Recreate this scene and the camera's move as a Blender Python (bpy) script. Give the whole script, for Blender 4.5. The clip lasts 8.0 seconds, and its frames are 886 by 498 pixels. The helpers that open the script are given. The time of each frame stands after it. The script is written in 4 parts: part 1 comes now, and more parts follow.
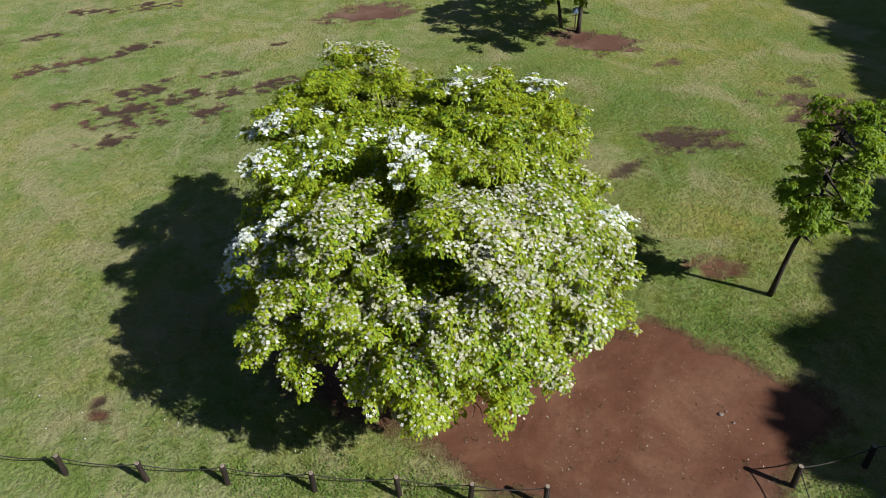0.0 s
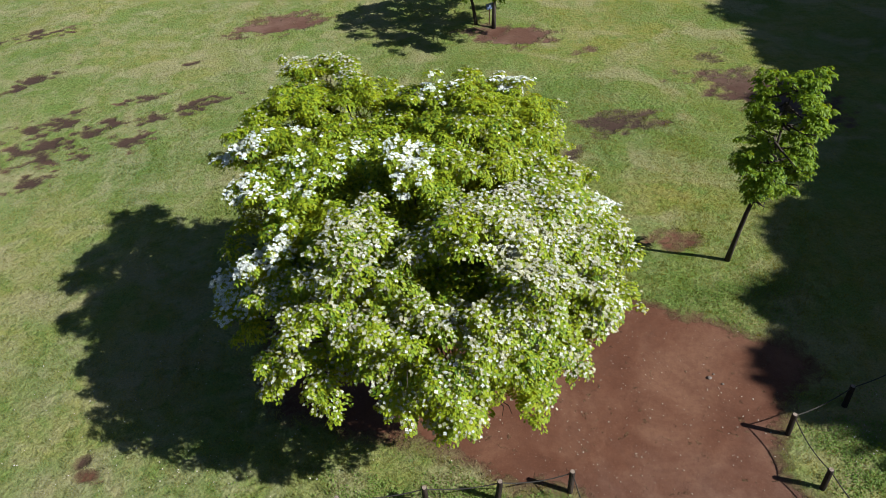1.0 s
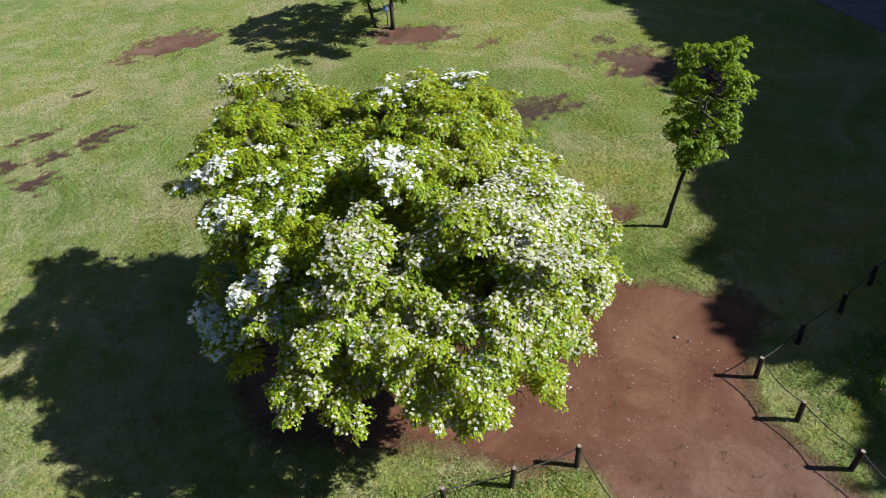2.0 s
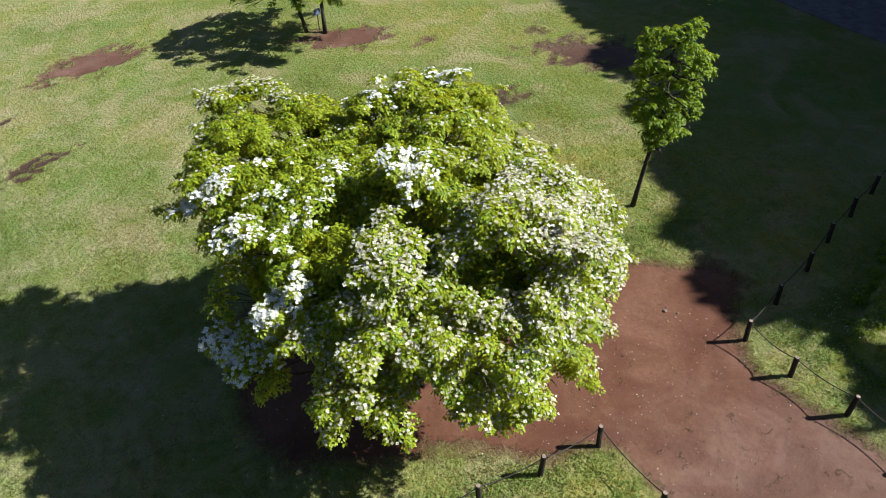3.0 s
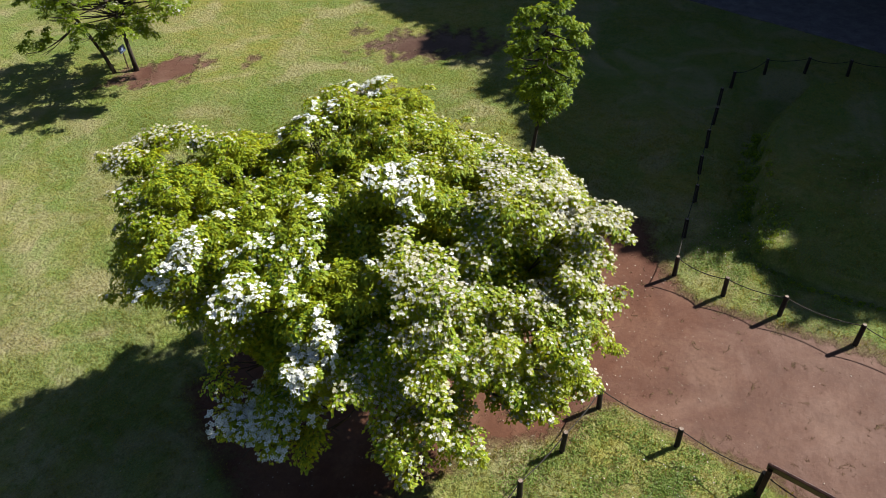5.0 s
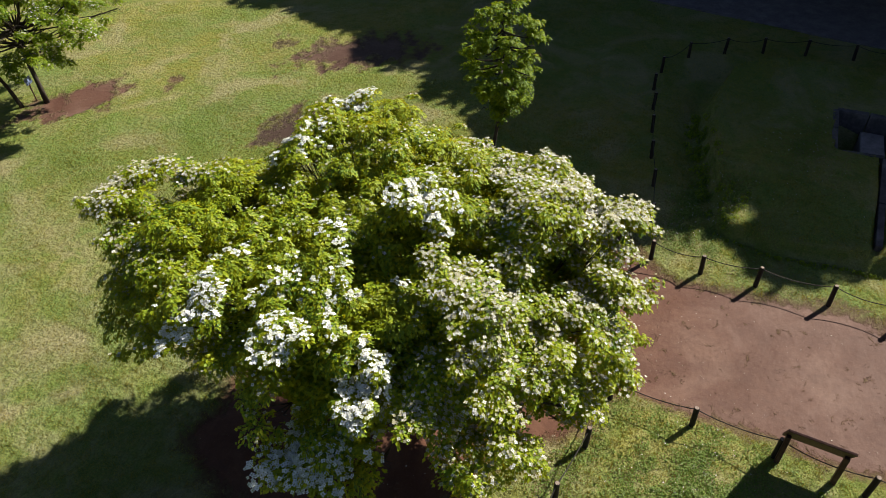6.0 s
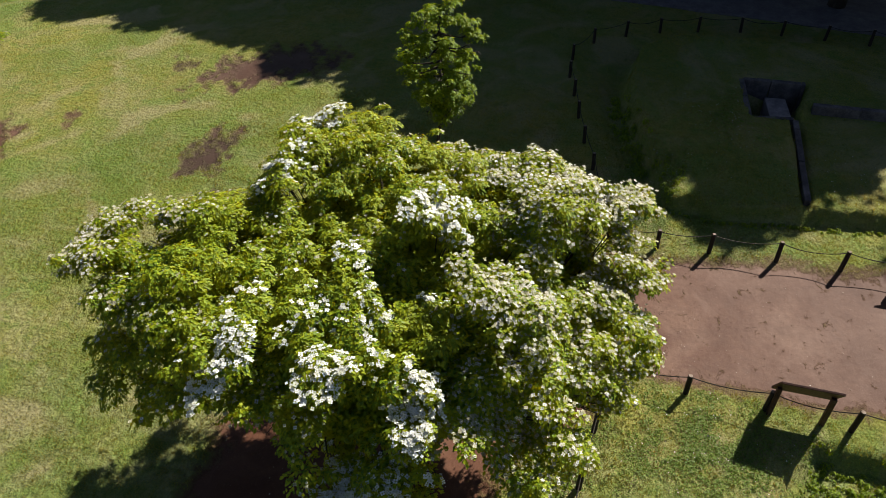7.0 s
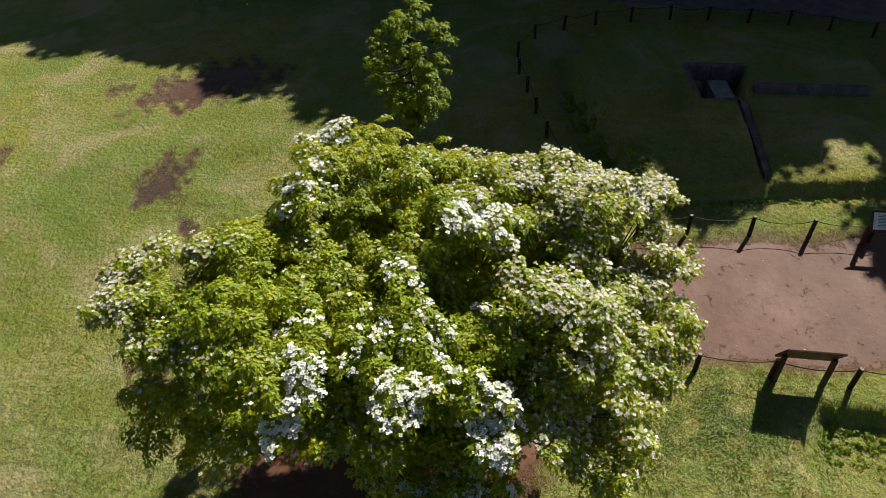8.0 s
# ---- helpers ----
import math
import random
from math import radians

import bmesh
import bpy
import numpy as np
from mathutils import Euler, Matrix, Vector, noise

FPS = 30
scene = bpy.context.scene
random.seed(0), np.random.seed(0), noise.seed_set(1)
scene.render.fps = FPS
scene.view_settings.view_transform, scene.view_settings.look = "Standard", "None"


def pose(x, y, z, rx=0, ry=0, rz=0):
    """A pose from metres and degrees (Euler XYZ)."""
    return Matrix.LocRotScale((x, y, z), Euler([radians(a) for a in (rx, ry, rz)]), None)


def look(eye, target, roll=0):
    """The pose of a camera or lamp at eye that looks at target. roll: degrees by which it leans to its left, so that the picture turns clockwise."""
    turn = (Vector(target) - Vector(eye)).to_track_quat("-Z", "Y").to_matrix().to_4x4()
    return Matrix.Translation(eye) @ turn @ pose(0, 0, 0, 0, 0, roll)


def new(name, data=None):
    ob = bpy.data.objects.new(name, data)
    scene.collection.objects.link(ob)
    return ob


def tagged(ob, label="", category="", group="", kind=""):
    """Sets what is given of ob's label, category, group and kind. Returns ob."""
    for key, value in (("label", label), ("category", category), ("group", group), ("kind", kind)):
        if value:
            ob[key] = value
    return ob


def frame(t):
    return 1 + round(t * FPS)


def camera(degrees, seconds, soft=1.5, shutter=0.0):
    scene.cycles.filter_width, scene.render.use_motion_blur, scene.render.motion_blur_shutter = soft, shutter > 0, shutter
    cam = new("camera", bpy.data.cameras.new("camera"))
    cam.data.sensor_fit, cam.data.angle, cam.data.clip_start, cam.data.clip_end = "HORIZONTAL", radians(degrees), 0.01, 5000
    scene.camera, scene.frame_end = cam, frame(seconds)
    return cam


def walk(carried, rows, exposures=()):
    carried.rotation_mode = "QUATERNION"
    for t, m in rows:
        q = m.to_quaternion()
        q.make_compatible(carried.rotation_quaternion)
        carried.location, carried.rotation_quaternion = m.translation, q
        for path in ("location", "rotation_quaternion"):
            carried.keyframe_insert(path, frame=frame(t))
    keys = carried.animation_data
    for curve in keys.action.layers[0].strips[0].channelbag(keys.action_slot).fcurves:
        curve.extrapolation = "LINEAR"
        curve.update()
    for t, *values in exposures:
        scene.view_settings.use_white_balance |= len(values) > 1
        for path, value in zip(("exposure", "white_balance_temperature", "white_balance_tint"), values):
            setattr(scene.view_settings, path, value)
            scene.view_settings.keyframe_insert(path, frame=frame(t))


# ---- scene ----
cam = camera(64.7, 8.0, soft=0.8)
PATH = [
    (0, (0.72, -10.054, 11.526), (0.641, -8.198, 10.006), -1.8),
    (0.5, (-0.114, -9.989, 11.594), (-0.024, -8.137, 10.07), -2),
    (1, (-0.97, -9.895, 11.634), (-0.718, -8.062, 10.108), -2.2),
    (1.5, (-1.8, -9.752, 11.688), (-1.382, -7.954, 10.157), -2.3),
    (2, (-2.608, -9.516, 11.7), (-1.991, -7.777, 10.164), -2.5),
    (2.2, (-2.914, -9.409, 11.706), (-2.231, -7.698, 10.168), -2.6),
    (3.3, (-4.524, -8.468, 11.737), (-3.58, -6.899, 10.188), -2.4),
    (3.5, (-4.768, -8.291, 11.754), (-3.772, -6.755, 10.202), -2.5),
    (4, (-5.366, -7.752, 11.748), (-4.196, -6.348, 10.192), -2.6),
    (4.5, (-5.873, -7.126, 11.726), (-4.582, -5.838, 10.165), -2.6),
    (4.7, (-6.055, -6.871, 11.726), (-4.728, -5.626, 10.163), -2.7),
    (5.8, (-6.896, -5.087, 11.743), (-5.356, -4.134, 10.169), -2.5),
    (6, (-7.032, -4.726, 11.746), (-5.464, -3.823, 10.17), -2.4),
    (6.5, (-7.32, -3.836, 11.748), (-5.665, -3.109, 10.169), -2.3),
    (7, (-7.531, -2.93, 11.764), (-5.816, -2.374, 10.18), -2.2),
    (7.5, (-7.658, -2.009, 11.796), (-5.903, -1.61, 10.208), -2.1),
    (8, (-7.735, -1.109, 11.836), (-5.958, -0.834, 10.246), -1.9),
]
walk(cam, [(t, look(eye, target, roll)) for t, eye, target, roll in PATH],
     [(0.0, 0.78, 6100, 8), (1.0, 0.94, 6000, 8), (2.0, 1.13, 5980, 9), (3.5, 1.26, 6220, 13), (4.5, 1.24, 6340, 13), (6.0, 1.07, 6720, 13), (8.0, 0.98, 6950, 12)])

# ---- light: a clear late-morning sun from the south-east, weak blue sky ----
SUN_EL, SUN_AZ = 39.6, 118.7          # degrees; azimuth clockwise from +y
world = bpy.data.worlds.new("sky")
scene.world = world
world.use_nodes = True
wn = world.node_tree
sky = wn.nodes.new("ShaderNodeTexSky")
sky.sky_type = 'NISHITA'
sky.sun_disc = False
sky.sun_elevation = radians(SUN_EL)
sky.sun_rotation = radians(SUN_AZ)
sky.ozone_density = 4.0
wn.links.new(sky.outputs[0], wn.nodes["Background"].inputs[0])
wn.nodes["Background"].inputs[1].default_value = 0.032
TO_SUN = Vector((math.sin(radians(SUN_AZ)) * math.cos(radians(SUN_EL)), math.cos(radians(SUN_AZ)) * math.cos(radians(SUN_EL)), math.sin(radians(SUN_EL))))
sun = new("sun", bpy.data.lights.new("sun", 'SUN'))
sun.data.energy = 4.6
sun.data.angle = radians(0.55)
sun.data.color = (1.0, 0.96, 0.88)
sun.matrix_world = look(TO_SUN * 60, (0, 0, 0))


# ---- materials ----
def material(name, rough=0.8, spec=0.3):
    m = bpy.data.materials.new(name)
    m.use_nodes = True
    b = m.node_tree.nodes["Principled BSDF"]
    b.inputs["Roughness"].default_value = rough
    b.inputs["Specular IOR Level"].default_value = spec
    return m, m.node_tree, b


def link(nt, a, b):
    nt.links.new(a, b)


def coords(nt):
    return nt.nodes.new("ShaderNodeTexCoord").outputs["Object"]


def noise_of(nt, scale, detail=4.0, rough=0.55, vector=None, distortion=0.0):
    n = nt.nodes.new("ShaderNodeTexNoise")
    n.inputs["Scale"].default_value = scale
    n.inputs["Detail"].default_value = detail
    n.inputs["Roughness"].default_value = rough
    n.inputs["Distortion"].default_value = distortion
    link(nt, vector if vector is not None else coords(nt), n.inputs["Vector"])
    return n.outputs["Fac"]


def ramp(nt, fac, *stops):
    r = nt.nodes.new("ShaderNodeValToRGB")
    els = r.color_ramp.elements
    while len(els) < len(stops):
        els.new(0.5)
    for e, (p, c) in zip(els, stops):
        e.position = p
        e.color = (*c, 1.0) if len(c) == 3 else c
    link(nt, fac, r.inputs[0])
    return r.outputs[0]


def grey(v):
    return (v, v, v)


def blend(nt, fac, a, b, mode='MIX'):
    m = nt.nodes.new("ShaderNodeMix")
    m.data_type, m.blend_type = 'RGBA', mode
    for i, v in ((0, fac), (6, a), (7, b)):
        if isinstance(v, (int, float)):
            m.inputs[i].default_value = v
        elif isinstance(v, tuple):
            m.inputs[i].default_value = (*v, 1.0)
        else:
            link(nt, v, m.inputs[i])
    return m.outputs[2]


def calc(nt, op, a, b=0.0):
    m = nt.nodes.new("ShaderNodeMath")
    m.operation = op
    for i, v in ((0, a), (1, b)):
        if isinstance(v, (int, float)):
            m.inputs[i].default_value = v
        else:
            link(nt, v, m.inputs[i])
    return m.outputs[0]


def relief(nt, bsdf, height, distance, strength=1.0):
    b = nt.nodes.new("ShaderNodeBump")
    b.inputs["Distance"].default_value = distance
    b.inputs["Strength"].default_value = strength
    link(nt, height, b.inputs["Height"])
    link(nt, b.outputs[0], bsdf.inputs["Normal"])


def lawn_colour(nt):
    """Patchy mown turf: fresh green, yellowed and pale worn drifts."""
    c = coords(nt)
    big = noise_of(nt, 0.14, 4, 0.6, c, 0.4)
    mid = noise_of(nt, 0.75, 6, 0.66, c, 0.8)
    fine = noise_of(nt, 26.0, 3, 0.7, c)
    col = ramp(nt, big, (0.36, (0.086, 0.146, 0.042)), (0.50, (0.132, 0.174, 0.054)), (0.62, (0.180, 0.196, 0.064)))
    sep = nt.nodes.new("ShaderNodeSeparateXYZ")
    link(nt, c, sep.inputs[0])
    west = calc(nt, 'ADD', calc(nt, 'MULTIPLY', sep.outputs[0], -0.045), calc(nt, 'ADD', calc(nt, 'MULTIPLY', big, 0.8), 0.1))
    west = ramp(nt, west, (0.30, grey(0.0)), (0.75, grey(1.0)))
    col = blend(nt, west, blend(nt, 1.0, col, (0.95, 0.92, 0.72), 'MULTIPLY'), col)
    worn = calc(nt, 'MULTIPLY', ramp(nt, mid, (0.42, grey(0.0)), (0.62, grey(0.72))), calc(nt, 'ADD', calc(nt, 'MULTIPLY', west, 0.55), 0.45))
    col = blend(nt, worn, col, (0.225, 0.234, 0.142))
    col = blend(nt, ramp(nt, noise_of(nt, 2.4, 5, 0.65, c, 0.5), (0.48, grey(0)), (0.64, grey(0.7))), col, (0.086, 0.138, 0.027))
    col = blend(nt, ramp(nt, noise_of(nt, 0.42, 6, 0.7, c, 0.6), (0.56, grey(0)), (0.68, grey(0.5))), col, (0.205, 0.185, 0.090))
    col = blend(nt, ramp(nt, noise_of(nt, 0.36, 3, 0.5, c, 1.0), (0.52, grey(0)), (0.64, grey(0.6))), col, (0.238, 0.226, 0.140))
    col = blend(nt, ramp(nt, noise_of(nt, 0.55, 3, 0.55, c, 0.8), (0.53, grey(0)), (0.65, grey(0.55))), col, (0.098, 0.168, 0.042))
    col = blend(nt, ramp(nt, noise_of(nt, 9.0, 4, 0.7, c, 0.6), (0.52, grey(0)), (0.68, grey(0.45))), col, (0.205, 0.198, 0.075))
    col = blend(nt, ramp(nt, noise_of(nt, 6.0, 4, 0.7, c, 0.3), (0.56, grey(0)), (0.70, grey(0.6))), col, (0.062, 0.112, 0.026))
    return blend(nt, 0.75, col, ramp(nt, fine, (0.28, grey(0.58)), (0.72, grey(1.18))), 'MULTIPLY'), fine


def make_ground_material():
    m, nt, b = material("lawn_and_bare_earth", 0.95, 0.1)
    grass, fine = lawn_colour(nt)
    c = coords(nt)
    at = nt.nodes.new("ShaderNodeAttribute")
    at.attribute_name = "bare"
    bare = at.outputs["Fac"]
    edge = calc(nt, 'ADD', bare, calc(nt, 'MULTIPLY', calc(nt, 'SUBTRACT', noise_of(nt, 2.6, 9, 0.75, c, 0.5), 0.5), 1.7))
    edge = calc(nt, 'ADD', edge, calc(nt, 'MULTIPLY', calc(nt, 'SUBTRACT', noise_of(nt, 11, 6, 0.8, c), 0.5), 0.9))
    mask = ramp(nt, edge, (0.24, grey(0)), (0.80, grey(1)))
    at = nt.nodes.new("ShaderNodeAttribute")
    at.attribute_name = "damp"
    damp = at.outputs["Fac"]
    earth = ramp(nt, noise_of(nt, 0.55, 5, 0.6, c, 0.4), (0.34, (0.078, 0.035, 0.022)), (0.50, (0.108, 0.055, 0.037)), (0.64, (0.150, 0.088, 0.063)))
    earth = blend(nt, ramp(nt, noise_of(nt, 9, 5, 0.7, c), (0.42, grey(0)), (0.68, grey(0.42))), earth, (0.072, 0.034, 0.024))
    earth = blend(nt, ramp(nt, noise_of(nt, 28, 4, 0.7, c, 0.8), (0.56, grey(0)), (0.70, grey(0.5))), earth, (0.175, 0.108, 0.080))
    earth = blend(nt, ramp(nt, noise_of(nt, 1.6, 7, 0.7, c, 1.2), (0.52, grey(0)), (0.66, grey(0.45))), earth, (0.092, 0.050, 0.036))
    earth = blend(nt, ramp(nt, noise_of(nt, 0.8, 6, 0.62, c, 1.6), (0.54, grey(0)), (0.70, grey(0.28))), earth, (0.165, 0.102, 0.078))
    sep = nt.nodes.new("ShaderNodeSeparateXYZ")
    link(nt, c, sep.inputs[0])
    red = calc(nt, 'ADD', calc(nt, 'MULTIPLY', sep.outputs[1], 0.05), calc(nt, 'ADD', calc(nt, 'MULTIPLY', noise_of(nt, 0.5, 4, 0.6, c), 0.2), 0.4))
    red = ramp(nt, red, (0.25, grey(0)), (0.38, grey(1)), (0.66, grey(1)), (0.76, grey(0)))
    earth = blend(nt, red, earth, blend(nt, 1.0, earth, (0.98, 0.82, 0.68), 'MULTIPLY'))
    earth = blend(nt, damp, earth, (0.048, 0.030, 0.022))
    earth = blend(nt, 0.5, earth, ramp(nt, noise_of(nt, 60, 3, 0.7, c), (0.3, grey(0.82)), (0.7, grey(1.0))), 'MULTIPLY')
    thin = blend(nt, ramp(nt, edge, (0.22, grey(0)), (0.48, grey(0.55))), grass, (0.155, 0.125, 0.070))
    thin = blend(nt, 1.0, thin, (1.26, 1.16, 1.04), 'MULTIPLY')
    link(nt, blend(nt, mask, thin, earth), b.inputs["Base Color"])
    link(nt, ramp(nt, mask, (0.0, grey(0.95)), (1.0, grey(0.66))), b.inputs["Roughness"])
    link(nt, ramp(nt, mask, (0.0, grey(0.1)), (1.0, grey(0.16))), b.inputs["Specular IOR Level"])
    h = calc(nt, 'ADD', calc(nt, 'MULTIPLY', noise_of(nt, 34, 4, 0.7, c), 0.6), calc(nt, 'MULTIPLY', noise_of(nt, 7, 4, 0.6, c), 2.6))
    h = calc(nt, 'MULTIPLY', h, ramp(nt, mask, (0.0, grey(1.0)), (1.0, grey(0.10))))
    relief(nt, b, h, 0.055, 0.8)
    return m


def make_grass_material():
    m, nt, b = material("grass_blades", 0.7, 0.15)
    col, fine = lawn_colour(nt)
    isl = nt.nodes.new("ShaderNodeNewGeometry").outputs["Random Per Island"]
    col = blend(nt, 0.8, col, ramp(nt, isl, (0.0, (0.98, 0.99, 0.94)), (0.8, (1.28, 1.27, 1.17)), (1.0, (1.56, 1.46, 1.24))), 'MULTIPLY')
    link(nt, col, b.inputs["Base Color"])
    tr = nt.nodes.new("ShaderNodeBsdfTranslucent")
    link(nt, blend(nt, 0.7, col, (0.43, 0.310, 0.018)), tr.inputs["Color"])
    mix = nt.nodes.new("ShaderNodeMixShader")
    mix.inputs[0].default_value = 0.50
    link(nt, b.outputs[0], mix.inputs[1])
    link(nt, tr.outputs[0], mix.inputs[2])
    link(nt, mix.outputs[0], nt.nodes["Material Output"].inputs[0])
    return m


def make_leaf_material(name, dark, mid, light, through_light=0.35, glow=(2.55, 1.6, 0.24)):
    m, nt, b = material(name, 0.5, 0.28)
    isl = nt.nodes.new("ShaderNodeNewGeometry").outputs["Random Per Island"]
    col = ramp(nt, isl, (0.0, dark), (0.45, mid), (0.85, light), (1.0, light))
    col = blend(nt, ramp(nt, noise_of(nt, 1.1, 3), (0.35, grey(0)), (0.7, grey(0.6))), col, light)
    link(nt, col, b.inputs["Base Color"])
    tr = nt.nodes.new("ShaderNodeBsdfTranslucent")
    link(nt, blend(nt, 1.0, col, glow, 'MULTIPLY'), tr.inputs["Color"])
    mix = nt.nodes.new("ShaderNodeMixShader")
    mix.inputs[0].default_value = through_light
    link(nt, b.outputs[0], mix.inputs[1])
    link(nt, tr.outputs[0], mix.inputs[2])
    link(nt, mix.outputs[0], nt.nodes["Material Output"].inputs[0])
    return m


def make_bract_material(name, green, cream, pale, white):
    m, nt, b = material(name, 0.6, 0.25)
    isl = nt.nodes.new("ShaderNodeNewGeometry").outputs["Random Per Island"]
    col = ramp(nt, isl, (0.0, green), (0.35, cream), (0.7, pale), (1.0, white))
    at = nt.nodes.new("ShaderNodeAttribute")
    at.attribute_name = "middle"
    col = blend(nt, ramp(nt, at.outputs["Fac"], (0.6, grey(0)), (0.9, grey(1))), col, (0.22, 0.26, 0.05))
    link(nt, col, b.inputs["Base Color"])
    tr = nt.nodes.new("ShaderNodeBsdfTranslucent")
    link(nt, col, tr.inputs["Color"])
    mix = nt.nodes.new("ShaderNodeMixShader")
    mix.inputs[0].default_value = 0.14
    link(nt, b.outputs[0], mix.inputs[1])
    link(nt, tr.outputs[0], mix.inputs[2])
    link(nt, mix.outputs[0], nt.nodes["Material Output"].inputs[0])
    return m


def make_rough(name, a, b_, c_, scale, bump, rough=0.85, stretch=(1, 1, 1)):
    m, nt, b = material(name, rough, 0.25)
    mp = nt.nodes.new("ShaderNodeMapping")
    mp.inputs["Scale"].default_value = stretch
    link(nt, coords(nt), mp.inputs["Vector"])
    v = mp.outputs[0]
    n1 = noise_of(nt, scale, 6, 0.65, v)
    col = ramp(nt, n1, (0.32, a), (0.5, b_), (0.68, c_))
    col = blend(nt, 0.6, col, ramp(nt, noise_of(nt, scale * 6, 4, 0.7, v), (0.3, grey(0.5)), (0.7, grey(1))), 'MULTIPLY')
    link(nt, col, b.inputs["Base Color"])
    relief(nt, b, noise_of(nt, scale * 3, 6, 0.7, v), bump)
    return m


GROUND = make_ground_material()
GRASS = make_grass_material()
LEAF = make_leaf_material("dogwood_leaves", (0.052, 0.128, 0.018), (0.168, 0.282, 0.016), (0.300, 0.365, 0.014), 0.34)
LEAF_YOUNG = make_leaf_material("young_tree_leaves", (0.050, 0.115, 0.008), (0.120, 0.215, 0.013), (0.215, 0.305, 0.015), 0.44, (2.1, 1.6, 0.28))
LEAF_CLOVER = make_leaf_material("clover_leaves", (0.075, 0.140, 0.024), (0.115, 0.190, 0.032), (0.160, 0.225, 0.045), 0.30, (1.6, 1.5, 0.4))
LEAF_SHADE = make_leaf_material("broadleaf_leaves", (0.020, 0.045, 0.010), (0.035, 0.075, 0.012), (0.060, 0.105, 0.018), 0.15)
BRACT = make_bract_material("ageing_creamy_bracts", (0.30, 0.31, 0.15), (0.41, 0.38, 0.26), (0.53, 0.50, 0.40), (0.70, 0.69, 0.64))
BRACT_WHITE = make_bract_material("fresh_white_bracts", (0.50, 0.52, 0.38), (0.66, 0.67, 0.60), (0.74, 0.75, 0.73), (0.81, 0.82, 0.82))
BARK = make_rough("grey_brown_bark", (0.030, 0.021, 0.016), (0.055, 0.042, 0.034), (0.10, 0.085, 0.070), 5, 0.02, 0.9, (1, 1, 0.35))
POST = make_rough("dark_stained_timber", (0.016, 0.011, 0.009), (0.030, 0.021, 0.017), (0.060, 0.043, 0.034), 9, 0.006, 0.75, (1, 1, 0.2))
POST_TOP = make_rough("weathered_end_grain", (0.16, 0.12, 0.09), (0.26, 0.20, 0.16), (0.36, 0.30, 0.25), 22, 0.004)
ROPE = make_rough("dark_rope", (0.020, 0.017, 0.014), (0.040, 0.034, 0.028), (0.07, 0.06, 0.05), 40, 0.003)
STONE = make_rough("grey_weathered_stone", (0.060, 0.050, 0.053), (0.110, 0.093, 0.097), (0.17, 0.15, 0.152), 3, 0.02)
STONE_PALE = make_rough("pale_cut_stone", (0.16, 0.14, 0.145), (0.24, 0.21, 0.215), (0.32, 0.29, 0.29), 3, 0.012)
ASPHALT = make_rough("pale_worn_asphalt", (0.105, 0.092, 0.100), (0.145, 0.128, 0.138), (0.190, 0.170, 0.180), 2, 0.008)
SIGN_WOOD = make_rough("brown_painted_timber", (0.036, 0.016, 0.012), (0.066, 0.030, 0.022), (0.095, 0.046, 0.034), 8, 0.003, 0.55)
PANEL = make_rough("white_sign_panel", (0.55, 0.58, 0.62), (0.66, 0.69, 0.73), (0.74, 0.76, 0.80), 3, 0.0005, 0.35)
INK = make_rough("dark_print", (0.05, 0.055, 0.07), (0.07, 0.075, 0.09), (0.09, 0.095, 0.11), 20, 0.0005, 0.5)
TAG = make_rough("pale_blue_tag", (0.13, 0.18, 0.34), (0.17, 0.23, 0.40), (0.22, 0.29, 0.46), 6, 0.0005, 0.4)
PETAL = make_rough("fallen_bracts", (0.36, 0.31, 0.25), (0.50, 0.45, 0.38), (0.66, 0.62, 0.56), 3, 0.001)
PEBBLE = make_rough("pale_pebble", (0.10, 0.07, 0.06), (0.17, 0.13, 0.11), (0.26, 0.22, 0.20), 14, 0.006)


# ---- mesh helpers ----
def quick_mesh(name, verts, tris, mat):
    """A mesh from numpy arrays of points and triangles."""
    me = bpy.data.meshes.new(name)
    verts = np.asarray(verts, dtype=np.float32).reshape(-1, 3)
    tris = np.asarray(tris, dtype=np.int32).reshape(-1, 3)
    me.vertices.add(len(verts))
    me.vertices.foreach_set("co", verts.ravel())
    me.loops.add(tris.size)
    me.loops.foreach_set("vertex_index", tris.ravel())
    me.polygons.add(len(tris))
    me.polygons.foreach_set("loop_start", np.arange(0, tris.size, 3, dtype=np.int32))
    me.update(calc_edges=True)
    me.materials.append(mat)
    return me


def put(name, me, parent=None, label="", kind=""):
    ob = new(name, me)
    if parent is not None:
        ob.parent = parent
    return tagged(ob, label=label, kind=kind)


def part(name, bm, mat, parent=None, label="", smooth=False):
    """Links a bmesh as one mesh object under its thing."""
    me = bpy.data.meshes.new(name)
    bmesh.ops.recalc_face_normals(bm, faces=bm.faces)
    for f in bm.faces:
        f.smooth = smooth
    bm.to_mesh(me)
    bm.free()
    me.materials.append(mat)
    return put(name, me, parent, label)


def empty(name, at, label, category, group=""):
    ob = new(name)
    ob.location = at
    return tagged(ob, label=label, category=category, group=group)


def box_bm(size, m=Matrix(), bevel=0.0):
    bm = bmesh.new()
    bmesh.ops.create_cube(bm, size=1.0, matrix=m @ Matrix.Diagonal((*size, 1)))
    if bevel:
        bmesh.ops.bevel(bm, geom=bm.edges[:], offset=bevel, segments=2, affect='EDGES', profile=0.6)
    return bm


